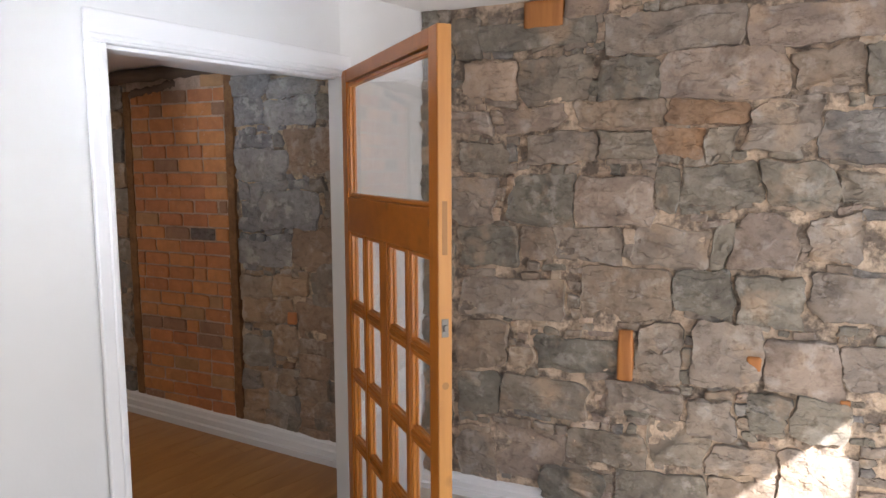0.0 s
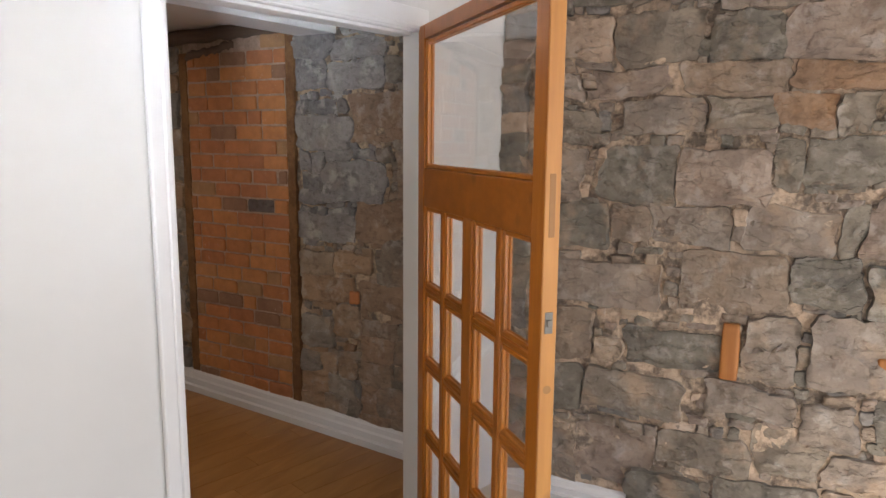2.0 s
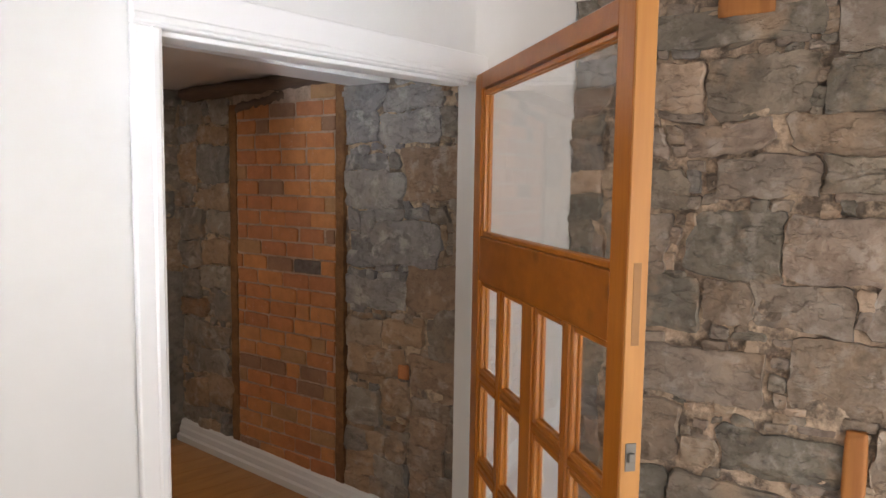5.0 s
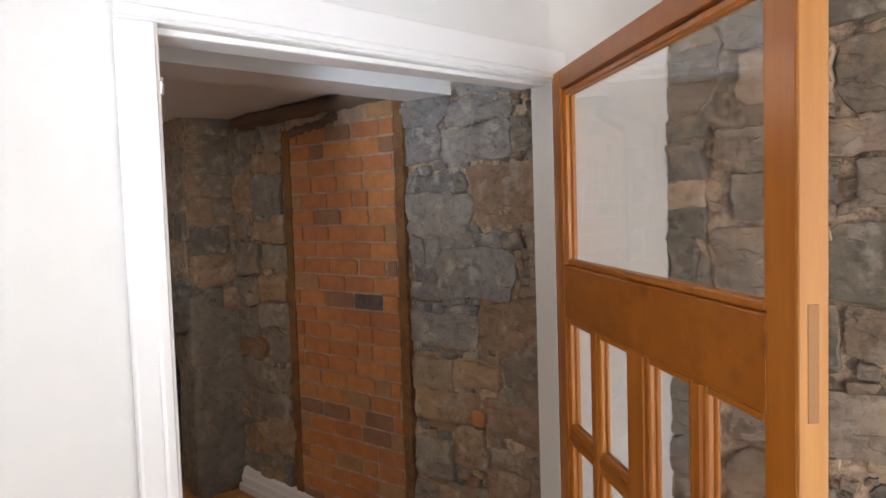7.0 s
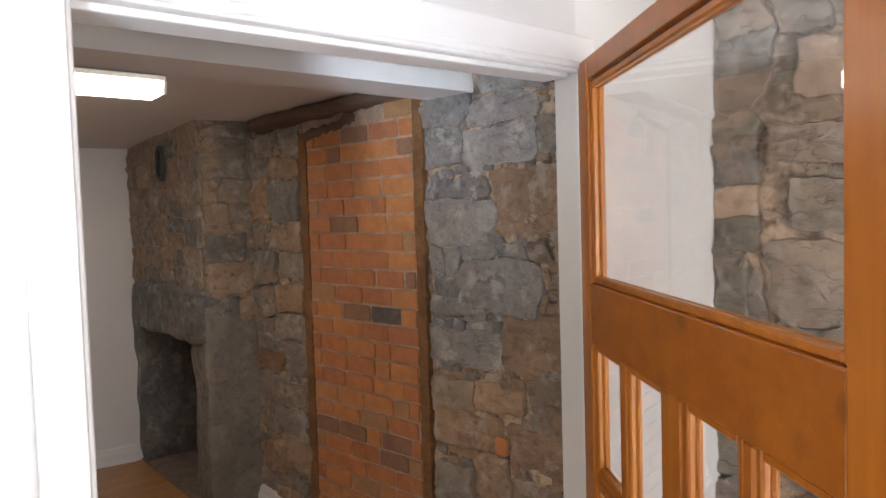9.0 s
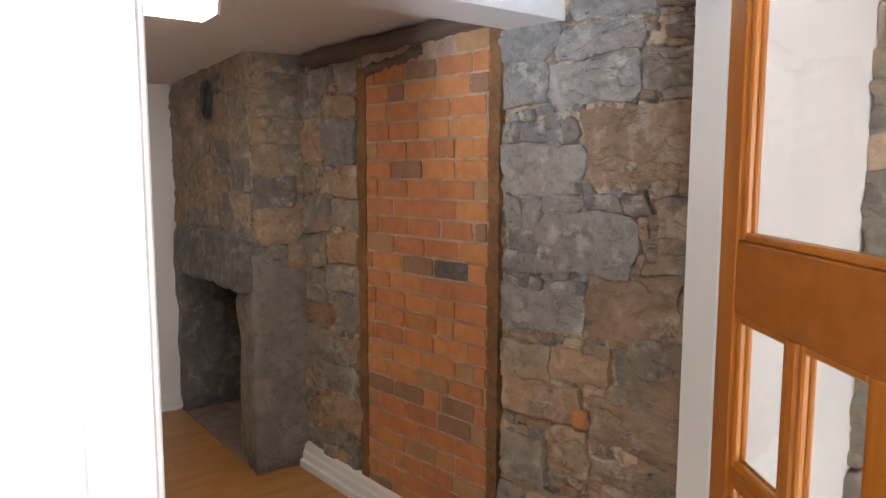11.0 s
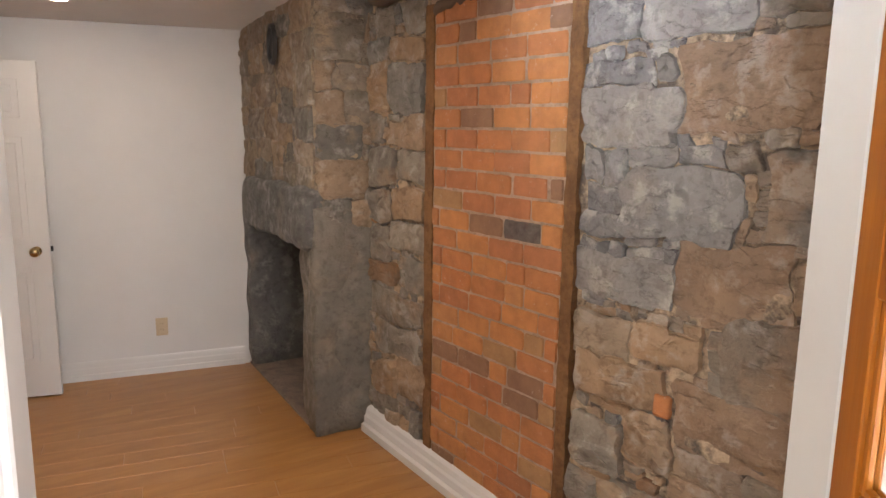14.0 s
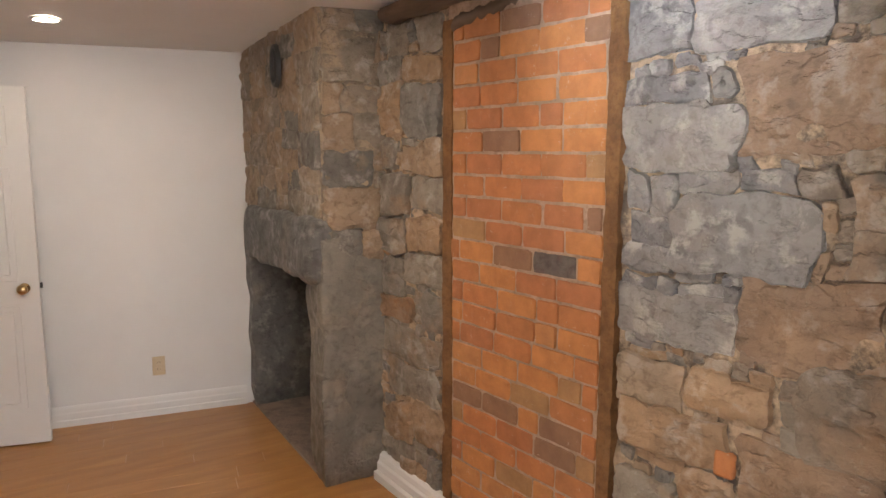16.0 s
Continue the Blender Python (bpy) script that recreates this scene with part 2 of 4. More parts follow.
BLACK = plain("black_iron", (0.03, 0.03, 0.03), 0.5)
ALMOND = plain("almond_plastic", (0.6, 0.48, 0.32), 0.4)
FIXTURE = plain("white_enamel", (0.8, 0.8, 0.78), 0.4)
GREYWOOD = plain("worn_bolt_plate", (0.36, 0.165, 0.04), 0.5)


def glow(name, color, strength):
    m, nt, b = material(name, 0.5)
    b.inputs["Base Color"].default_value = (0.8, 0.8, 0.8, 1)
    b.inputs["Emission Color"].default_value, b.inputs["Emission Strength"].default_value = (*color, 1), strength
    return m


TUBE_GLOW = glow("lit_diffuser", (1.0, 0.87, 0.71), 2.7)
SPOT_GLOW = glow("lit_downlight", (1.0, 0.86, 0.7), 8.5)

GLASS, gt, gb = material("door_glass", 0.02)
gb.inputs["Transmission Weight"].default_value, gb.inputs["IOR"].default_value = 1.0, 1.45
gb.inputs["Base Color"].default_value = (0.99, 0.995, 0.995, 1)


# ---- building helpers ----
def mesh_of(name, bm, mat, smooth=False):
    me = bpy.data.meshes.new(name)
    bm.normal_update()
    bm.to_mesh(me)
    bm.free()
    me.materials.append(mat)
    if smooth:
        for p in me.polygons:
            p.use_smooth = True
    return me


def part(name, bm, mat, parent=None, label="", smooth=False, m=None):
    ob = new(name, mesh_of(name, bm, mat, smooth))
    if m is not None:
        ob.matrix_basis = m
    ob.parent = parent
    return tagged(ob, label)


def block(x0, y0, z0, x1, y1, z1, bevel=0.0, bm=None, seg=1):
    own = bmesh.new()
    m = Matrix.Translation(((x0 + x1) / 2, (y0 + y1) / 2, (z0 + z1) / 2)) @ Matrix.Diagonal((x1 - x0, y1 - y0, z1 - z0, 1))
    bmesh.ops.create_cube(own, size=1.0, matrix=m)
    if bevel:
        bmesh.ops.bevel(own, geom=own.edges[:], offset=bevel, segments=seg, affect="EDGES", profile=0.6)
    if bm is None:
        return own
    tmp = bpy.data.meshes.new("tmp")
    own.to_mesh(tmp)
    own.free()
    bm.from_mesh(tmp)
    bpy.data.meshes.remove(tmp)
    return bm


def prism(outline, depth, axis="z"):
    """A solid from a closed outline in a plane, pushed along the third axis from depth[0] to depth[1]."""
    bm = bmesh.new()
    put = {"z": lambda a, b, d: (a, b, d), "y": lambda a, b, d: (a, d, b), "x": lambda a, b, d: (d, a, b)}[axis]
    lo = [bm.verts.new(put(a, b, depth[0])) for a, b in outline]
    hi = [bm.verts.new(put(a, b, depth[1])) for a, b in outline]
    n = len(outline)
    bm.faces.new(lo)
    bm.faces.new(hi)
    for i in range(n):
        bm.faces.new((lo[i], lo[(i + 1) % n], hi[(i + 1) % n], hi[i]))
    bmesh.ops.recalc_face_normals(bm, faces=bm.faces[:])
    return bm


def lathe(profile, steps=20):
    """A turned shape about z from (radius, height) pairs."""
    bm = bmesh.new()
    rings = [[bm.verts.new((r * math.cos(a), r * math.sin(a), h)) for a in (2 * math.pi * i / steps for i in range(steps))] for r, h in profile]
    for a, b in zip(rings, rings[1:]):
        for i in range(steps):
            bm.faces.new((a[i], a[(i + 1) % steps], b[(i + 1) % steps], b[i]))
    bm.faces.new(rings[0])
    bm.faces.new(rings[-1])
    bmesh.ops.recalc_face_normals(bm, faces=bm.faces[:])
    return bm


def structure(name, bm, mat, label, category, smooth=False):
    return tagged(part(name, bm, mat, None, label, smooth), "", category, "", "structure")


def rubble(u0, u1, z0, z1, depth, rough, seed, step=0.035):
    """The uneven mortar face of a rubble wall: a sheet in local u (x) and z that wavers in y, with a solid back."""
    nu, nz = max(2, round((u1 - u0) / step)), max(2, round((z1 - z0) / step))
    bm = bmesh.new()
    rows = []
    for j in range(nz + 1):
        row = []
        for i in range(nu + 1):
            u, z = u0 + (u1 - u0) * i / nu, z0 + (z1 - z0) * j / nz
            p = Vector((u * 4.0, z * 4.0, seed * 3.7))
            d = noise.noise(p) * 0.6 + noise.noise(p * 3.1) * 0.4 + noise.noise(p * 6.5) * 0.25
            row.append(bm.verts.new((u, d * rough, z)))
        rows.append(row)
    for a, b in zip(rows, rows[1:]):
        for i in range(nu):
            bm.faces.new((a[i], a[i + 1], b[i + 1], b[i]))
    rim = rows[0] + [r[-1] for r in rows[1:]] + rows[-1][-2::-1] + [r[0] for r in rows[-2:0:-1]]
    far = [bm.verts.new((v.co.x, depth, v.co.z)) for v in rim]
    n = len(rim)
    for i in range(n):
        bm.faces.new((rim[(i + 1) % n], rim[i], far[i], far[(i + 1) % n]))
    bm.faces.new(far)
    bmesh.ops.recalc_face_normals(bm, faces=bm.faces[:])
    return bm


def waver(u, z, key):
    """A shift of the joints that neighbouring stones share, so that their edges follow one another."""
    p, q = Vector((u * 3.3, z * 3.9, key)), Vector((u * 11.0, z * 13.0, key + 9.0))
    return (noise.noise(p) * 0.04 + noise.noise(q) * 0.02, noise.noise(p + Vector((7, 3, 40))) * 0.032 + noise.noise(q + Vector((3, 8, 60))) * 0.013)


def stone_mesh(w, h, rng, proud, corners=10, hewn=1.0, at=None, key=0.0):
    """One split stone: broken outline, sunk back, crisp worn rim and a face of a few hewn planes with bedding steps."""
    verts, faces = [], []
    own = rng.uniform(0, 90)
    n = corners * 4
    few = 1.0 if hewn > 0.5 else 0.3
    cut = [min(w, h) * (rng.uniform(0.16, 0.34) if rng.random() < 0.22 * few else rng.uniform(0.02, 0.1)) * (1.0 if hewn > 0.5 else 0.4) for _ in range(8)]
    ring = []
    for q, (sx, sz) in enumerate(((1, -1), (1, 1), (-1, 1), (-1, -1))):
        a, b = cut[2 * q], cut[2 * q + 1]
        along, up = (sx * (w / 2 - a), sz * h / 2), (sx * w / 2, sz * (h / 2 - b))
        ring += [along, up] if sx * sz < 0 else [up, along]
    sides = [math.dist(ring[k], ring[(k + 1) % 8]) for k in range(8)]
    whole = sum(sides)
    rim = []
    for i in range(n):
        run = whole * (i + rng.uniform(-0.25, 0.25)) / n % whole
        k = 0
        while run > sides[k]:
            run -= sides[k]
            k = (k + 1) % 8
        f = run / max(sides[k], 1e-6)
        x, z = (ring[k][e] * (1 - f) + ring[(k + 1) % 8][e] * f for e in (0, 1))
        jag = (noise.noise(Vector((x * 55, z * 55, own))) * 0.006 + noise.noise(Vector((x * 18, z * 18, own + 5))) * 0.009) * hewn
        r = max(math.hypot(x, z), 1e-4)
        dx, dz = waver(at[0] + x, at[1] + z, key) if at else (0.0, 0.0)
        jag += rng.uniform(-0.0055, 0.0045) * hewn * few * min(1.0, min(w, h) / 0.1)
        rim.append((x + dx + x / r * jag, z + dz + z / r * jag))
    cx, cz = sum(p[0] for p in rim) / n, sum(p[1] for p in rim) / n
    planes = [(rng.uniform(0.0, 0.009), rng.uniform(-0.14, 0.14), rng.uniform(-0.2, 0.2)) for _ in range(4)]
    relief = min(0.009, 0.075 * min(w, h)) * hewn
    edge = min(0.0035, 0.05 * min(w, h)) * (1.0 if hewn > 0.5 else 0.35)
    proud = min(proud, 0.22 * min(w, h))
    half = min(w, h) / 2
    step, tilt = rng.uniform(0.03, 0.08), rng.uniform(-0.3, 0.3)
    for d, f, full in ((0.04, 1.0, 0), (0.0, 1.0, 0), (-0.75 * proud, 1 - edge * 0.4 / half, 0.3), (-proud, 1 - edge * 1.3 / half, 0.85), (-proud, 0.8, 1), (-proud, 0.6, 1), (-proud, 0.4, 1), (-proud, 0.2, 1)):
        for x, z in rim:
            x, z = (x - cx) * f, (z - cz) * f
            p = Vector((x * 9, own, z * 15))
            bulge = max(-0.014, min(0.012, min(c + a * x + b * z for c, a, b in planes))) * hewn
            bed = math.floor((z + tilt * x + noise.noise(p * 0.7) * 0.03) / step)
            ledge = (noise.noise(Vector((bed * 3.7, own, 1.5))) * 0.012 if full == 1 else 0.0) * hewn * min(1.0, half / 0.06)
            y = d - full * (bulge + ledge + relief * (noise.noise(p) + 0.5 * noise.noise(p * 2.6) + 0.25 * noise.noise(p * 5.5)))
            verts.append((x + cx, y, z + cz))
    verts.append((cx, -proud - planes[0][0] * hewn, cz))
    for r in range(7):
        for i in range(n):
            a, b = r * n + i, r * n + (i + 1) % n
            faces.append((a, b, b + n, a + n))
    for i in range(n):
        faces.append((7 * n + i, 7 * n + (i + 1) % n, 8 * n))
    me = bpy.data.meshes.new("stone")
    me.from_pydata(verts, [], faces)
    for p in me.polygons:
        p.use_smooth = True
    me.set_sharp_from_angle(angle=0.6)
    return me


def lay(parent, boxes, pick, seed, key=0.0, proud=(0.012, 0.034), gap=-0.009):
    """Lay a stone in each box (u0, z0, u1, z1) of a wall's face."""
    rng = random.Random(seed)
    for u0, z0, u1, z1 in boxes:
        w, h = u1 - u0 - gap, z1 - z0 - gap
        if w < 0.015 or h < 0.012:
            continue
        at = ((u0 + u1) / 2, (z0 + z1) / 2)
        me = stone_mesh(w, h, rng, rng.uniform(*proud), 11 if w * h > 0.02 else 5, 1.0, at, key)
        me.materials.append(pick(u0, z0, u1, z1, rng))
        ob = new("stone", me)
        ob.parent = parent
        ob.matrix_basis = pose(at[0], -0.004, at[1], rng.uniform(-1.6, 1.6), rng.uniform(-1, 1), 0)


def courses(u0, u1, z0, z1, seed, tall=(0.09, 0.22), wide=(0.12, 0.42)):
    """Boxes of random coursed rubble that fill a stretch of wall."""
    rng = random.Random(seed)
    out, z = [], z0
    while z < z1 - 0.03:
        h = min(rng.uniform(*tall), z1 - z)
        u = u0 - rng.uniform(0, 0.1)
        while u < u1 - 0.03:
            w = rng.uniform(*wide)
            a, b = max(u, u0), min(u + w, u1)
            if h > 0.14 and rng.random() < 0.25 and b - a > 0.08:
                mid = z + h * rng.uniform(0.4, 0.6)
                out += [(a, z, b, mid), (a, mid, b, z + h)]
            elif b - a > 0.03:
                out.append((a, z, b, z + h))
            u += w
        z += h
    return out


def slivers(boxes, seed, share=0.5):
    """Trim some stones along an edge and fill the strip with thin pinning stones."""
    rng = random.Random(seed)
    big, small = [], []
    for u0, z0, u1, z1 in boxes:
        if z1 - z0 > 0.11 and u1 - u0 > 0.1 and rng.random() < share:
            t = rng.uniform(0.02, 0.04)
            low = rng.random() < 0.5
            a, b = (z0, z0 + t) if low else (z1 - t, z1)
            z0, z1 = (z0 + t, z1) if low else (z0, z1 - t)
            u = u0 + rng.uniform(0.0, 0.08)
            while u < u1 - 0.03:
                w = rng.uniform(0.04, 0.17)
                if rng.random() < 0.72:
                    small.append((u, a + rng.uniform(0, 0.006), min(u + w, u1), b))
                u += w + rng.uniform(0.0, 0.03)
        if u1 - u0 > 0.18 and z1 - z0 > 0.1 and rng.random() < share * 0.6:
            t = rng.uniform(0.025, 0.05)
            near = rng.random() < 0.5
            a, b = (u0, u0 + t) if near else (u1 - t, u1)
            u0, u1 = (u0 + t, u1) if near else (u0, u1 - t)
            z = z0 + rng.uniform(0.0, 0.03)
            while z < z1 - 0.025:
                h = rng.uniform(0.025, 0.08)
                if rng.random() < 0.7:
                    small.append((a, z, b, min(z + h, z1)))
                z += h + rng.uniform(0.0, 0.02)
        big.append((u0, z0, u1, z1))
    return big, small


def chips(boxes, u0, u1, z0, z1, seed, tries, most):
    """Small stones in what the large ones leave open."""
    rng = random.Random(seed)
    out = []
    for _ in range(tries):
        w, h = rng.uniform(0.03, 0.11), rng.uniform(0.016, 0.045)
        u, z = rng.uniform(u0, u1 - w), rng.uniform(z0, z1 - h)
        if all(u + w < a + 0.004 or u > c - 0.004 or z + h < b + 0.004 or z > d - 0.004 for a, b, c, d in boxes + out):
            out.append((u, z, u + w, z + h))
            if len(out) >= most:
                break
    return out


# ---- plan ----
WALL_Y = 2.86            # face of the long stone wall
PART_X = -1.653          # hall face of the partition with the doorway
PART_BACK = -1.745
FLOOR_HALL, CEIL_HALL, CEIL_ROOM = -0.14, 2.4, 2.265
DOOR_Y1, HEAD = 2.297, 2.022
HEAD_DROP = 0.045       # the head falls this much towards the free jamb
STONE_X0 = -1.512        # where the partition meets the stone wall
JAMB = (-1.69, 1.07)    # hall-side edge of the doorway; the partition runs out of square from the hinge to here
HALL_X, HALL_Y0 = 1.95, -2.6
ROOM_Y0 = -1.6



def room_floor(x):
    """The old floor of the room falls towards the doorway."""
    return -0.058 * max(0.0, min(2.35, x + 4.1))


def sag(bm):
    """The low ceiling drops towards the end wall."""
    for v in bm.verts:
        v.co.z += 0.031 * (v.co.x + 2.73)
    return bm


# ---- large structure ----
structure("floor_hall", block(-2.2, HALL_Y0, FLOOR_HALL - 0.1, HALL_X, 3.3, FLOOR_HALL), PALE_FLOOR, "unseen hall floor, made pale to bounce sunlight", "floor")
structure("ceiling_hall", block(-2.3, HALL_Y0 - 0.2, CEIL_HALL, HALL_X + 0.2, 3.3, CEIL_HALL + 0.12), CEILING_WHITE, "white painted plaster ceiling of the hall", "ceiling")
SX0, SX1, SZ0, SZ1 = 0.1, 1.75, 0.25, 2.2
south = block(-2.3, HALL_Y0 - 0.15, FLOOR_HALL - 0.1, SX0, HALL_Y0, CEIL_HALL)
block(SX1, HALL_Y0 - 0.15, FLOOR_HALL - 0.1, HALL_X + 0.2, HALL_Y0, CEIL_HALL, bm=south)
block(SX0, HALL_Y0 - 0.15, FLOOR_HALL - 0.1, SX1, HALL_Y0, SZ0, bm=south)
block(SX0, HALL_Y0 - 0.15, SZ1, SX1, HALL_Y0, CEIL_HALL, bm=south)
structure("wall_south_hall", south, WALL_WHITE, "plain white hall wall with a window opening", "wall")

WIN_Y0, WIN_Y1, WIN_Z0, WIN_Z1 = 0.0, 1.55, 0.12, 2.19
WIN2_Y0, WIN2_Y1 = 1.85, 2.7
east = block(HALL_X, HALL_Y0, FLOOR_HALL - 0.1, HALL_X + 0.2, WIN_Y0, CEIL_HALL)
block(HALL_X, WIN_Y1, FLOOR_HALL - 0.1, HALL_X + 0.2, WIN2_Y0, CEIL_HALL, bm=east)
block(HALL_X, WIN2_Y1, FLOOR_HALL - 0.1, HALL_X + 0.2, 3.3, CEIL_HALL, bm=east)
block(HALL_X, WIN2_Y0, FLOOR_HALL - 0.1, HALL_X + 0.2, WIN2_Y1, 0.8, bm=east)
block(HALL_X, WIN2_Y0, 2.2, HALL_X + 0.2, WIN2_Y1, CEIL_HALL, bm=east)
block(HALL_X, WIN_Y0, FLOOR_HALL - 0.1, HALL_X + 0.2, WIN_Y1, WIN_Z0, bm=east)
block(HALL_X, WIN_Y0, WIN_Z1, HALL_X + 0.2, WIN_Y1, CEIL_HALL, bm=east)
structure("wall_east_hall", east, WALL_WHITE, "plain white hall wall with a window opening", "wall")
structure("ground", block(-60, -60, -1.2, 60, 60, -1.1), HEARTH, "bare ground outside the house", "ground")

def join(bm, other):
    tmp = bpy.data.meshes.new("tmp")
    other.to_mesh(tmp)
    other.free()
    bm.from_mesh(tmp)
    bpy.data.meshes.remove(tmp)


def fall(bm, hinge, free, z):
    """Let the head of the doorway drop from the hinge side to the free jamb; what lies below stays."""
    for v in bm.verts:
        if abs(v.co.z - z) < 0.12:
            v.co.z -= HEAD_DROP * max(0.0, min(1.1, (hinge - v.co.y) / (hinge - free)))
    return bm


far_x = JAMB[0] - 0.1133 * (JAMB[1] - HALL_Y0)
wall_p = prism([JAMB, (JAMB[0] - 0.1, JAMB[1] + 0.02), (far_x - 0.1, HALL_Y0), (far_x, HALL_Y0)], (FLOOR_HALL - 0.1, CEIL_HALL))
join(wall_p, prism([(PART_BACK, DOOR_Y1 + 0.036), (PART_X, DOOR_Y1), (STONE_X0, WALL_Y), (STONE_X0, WALL_Y + 0.1), (PART_BACK, WALL_Y + 0.1)], (FLOOR_HALL - 0.1, CEIL_HALL)))
opening = [JAMB, (PART_X, DOOR_Y1), (PART_BACK, DOOR_Y1 + 0.036), (JAMB[0] - 0.1, JAMB[1] + 0.02)]
join(wall_p, prism(opening, (HEAD, CEIL_HALL)))
join(wall_p, prism(opening, (FLOOR_HALL - 0.1, FLOOR_HALL + 0.004)))
structure("wall_partition", fall(wall_p, DOOR_Y1, JAMB[1], HEAD), WALL_WHITE, "white painted partition wall with a wide doorway", "wall")

# end wall of the room, a little out of square
END_A, END_B = Vector((-5.42, 3.2)), Vector((-6.67, ROOM_Y0))
end_n = Vector((-(END_A - END_B).y, (END_A - END_B).x)).normalized() * 0.15
outline = [tuple(END_A), tuple(END_B), tuple(END_B + end_n), tuple(END_A + end_n)]
structure("wall_end", prism(outline, (-0.1, 2.6)), ROOM_WHITE, "pale grey-white painted end wall of the room", "wall")
structure("wall_south_room", block(-7.2, ROOM_Y0 - 0.15, -0.1, PART_BACK, ROOM_Y0, 2.6), ROOM_WHITE, "plain pale painted room wall", "wall")
SKEW = 0.145            # the beam runs out of square by this much a metre


def skewed(x, y):
    return (x + SKEW * (y - WALL_Y), y)


def strip(xa, xb, z0, z1, y0=ROOM_Y0, y1=WALL_Y + 0.1):
    return prism([skewed(xa, y0), skewed(xb, y0), skewed(xb, y1), skewed(xa, y1)], (z0, z1))


structure("ceiling_room", sag(prism([(-7.2, ROOM_Y0 - 0.15), skewed(-2.73, ROOM_Y0 - 0.15), skewed(-2.73, 3.5), (-7.2, 3.5)], (CEIL_ROOM, CEIL_ROOM + 0.1))), CEILING_WHITE, "low painted plaster ceiling of the stone room", "ceiling")
structure("ceiling_by_door", prism([skewed(-2.51, ROOM_Y0 - 0.15), (PART_BACK, ROOM_Y0 - 0.15), (PART_BACK, 3.5), skewed(-2.51, 3.5)], (2.36, 2.46)), CEILING_WHITE, "painted ceiling strip between beam and partition", "ceiling")
structure("ceiling_beam", strip(-2.745, -2.5, 2.15, 2.56, ROOM_Y0, WALL_Y + 0.02), CEILING_WHITE, "white boxed ceiling beam ending at the stone wall", "beam")

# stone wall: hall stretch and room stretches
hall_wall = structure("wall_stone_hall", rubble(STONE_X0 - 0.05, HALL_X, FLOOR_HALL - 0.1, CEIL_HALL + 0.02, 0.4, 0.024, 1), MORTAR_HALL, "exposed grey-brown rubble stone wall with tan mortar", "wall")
hall_wall.location = (0, WALL_Y + 0.008, 0)
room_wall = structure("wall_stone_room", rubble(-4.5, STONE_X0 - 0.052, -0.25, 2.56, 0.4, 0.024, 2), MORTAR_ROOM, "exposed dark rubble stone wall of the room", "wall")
room_wall.location = (0, WALL_Y + 0.008, 0)

# ---- skirtings ----
def skirting(name, a, b, z, height, depth, label, z_end=None):
    """A moulded skirting board from a to b in plan; the wall lies to its left as one goes from a to b."""
    prof = [(0, 0), (depth, 0), (depth, height * 0.3), (depth * 0.72, height * 0.34), (depth * 0.72, height * 0.62), (depth * 0.58, height * 0.7), (depth * 0.5, height * 0.9), (depth * 0.3, height), (0, height)]
    a, b = Vector(a), Vector(b)
    way = (b - a).normalized()
    out = Vector((way.y, -way.x))
    bm = bmesh.new()
    ends = [[bm.verts.new((p.x + out.x * d, p.y + out.y * d, q + h)) for d, h in prof] for p, q in ((a, z), (b, z if z_end is None else z_end))]
    n = len(prof)
    for i in range(n):
        bm.faces.new((ends[0][i], ends[0][(i + 1) % n], ends[1][(i + 1) % n], ends[1][i]))
    bm.faces.new(ends[0])
    bm.faces.new(ends[1])
    bmesh.ops.recalc_face_normals(bm, faces=bm.faces[:])
    return structure(name, bm, TRIM_WHITE, label, "baseboard")


skirting("baseboard", (-4.16, WALL_Y + 0.0), (PART_BACK, WALL_Y + 0.0), 0.004, 0.128, 0.07, "white moulded baseboard along the stone wall", -0.136)
wall_at = lambda y: END_A + (END_B - END_A) * ((END_A.y - y) / (END_A.y - END_B.y))
skirting("baseboard", tuple(wall_at(-1.5)), tuple(wall_at(2.7)), 0.0, 0.12, 0.016, "white moulded baseboard along the end wall")
skirting("baseboard", (STONE_X0 - 0.03, WALL_Y + 0.02), (HALL_X, WALL_Y + 0.02), FLOOR_HALL, 0.105, 0.06, "white moulded baseboard under the hall stone wall")

# ---- doorway trim ----
turn = math.degrees(math.atan2(JAMB[0] - PART_X, DOOR_Y1 - JAMB[1]))
trim_m = pose(PART_X, DOOR_Y1, 0, 0, 0, turn)
span = math.hypot(JAMB[0] - PART_X, DOOR_Y1 - JAMB[1])
cas = 0.07


def casing(y0, z0, y1, z1, bead):
    bm = block(-0.003, y0, z0, 0.014, y1, z1, 0.003)
    block(0.012, bead[0], bead[1], 0.021, bead[2], bead[3], 0.004, bm)
    structure("door_casing", fall(bm, 0.0, -span, HEAD), TRIM_WHITE, "white painted door casing board with a bead", "trim").matrix_basis = trim_m


casing(-span - cas, FLOOR_HALL, -span, HEAD, (-span - 0.03, FLOOR_HALL, -span - 0.008, HEAD))
casing(-span - cas, HEAD, 0.07, HEAD + 0.095, (-span - cas, HEAD + 0.006, 0.07, HEAD + 0.026))
casing(0.0, FLOOR_HALL, 0.07, HEAD, (0.008, FLOOR_HALL, 0.03, HEAD))
structure("door_lining", fall(block(-0.1, -span + 0.004, HEAD - 0.012, -0.02, -0.01, HEAD + 0.002, 0.002), 0.0, -span, HEAD), TRIM_WHITE, "white painted door head lining", "trim").matrix_basis = trim_m

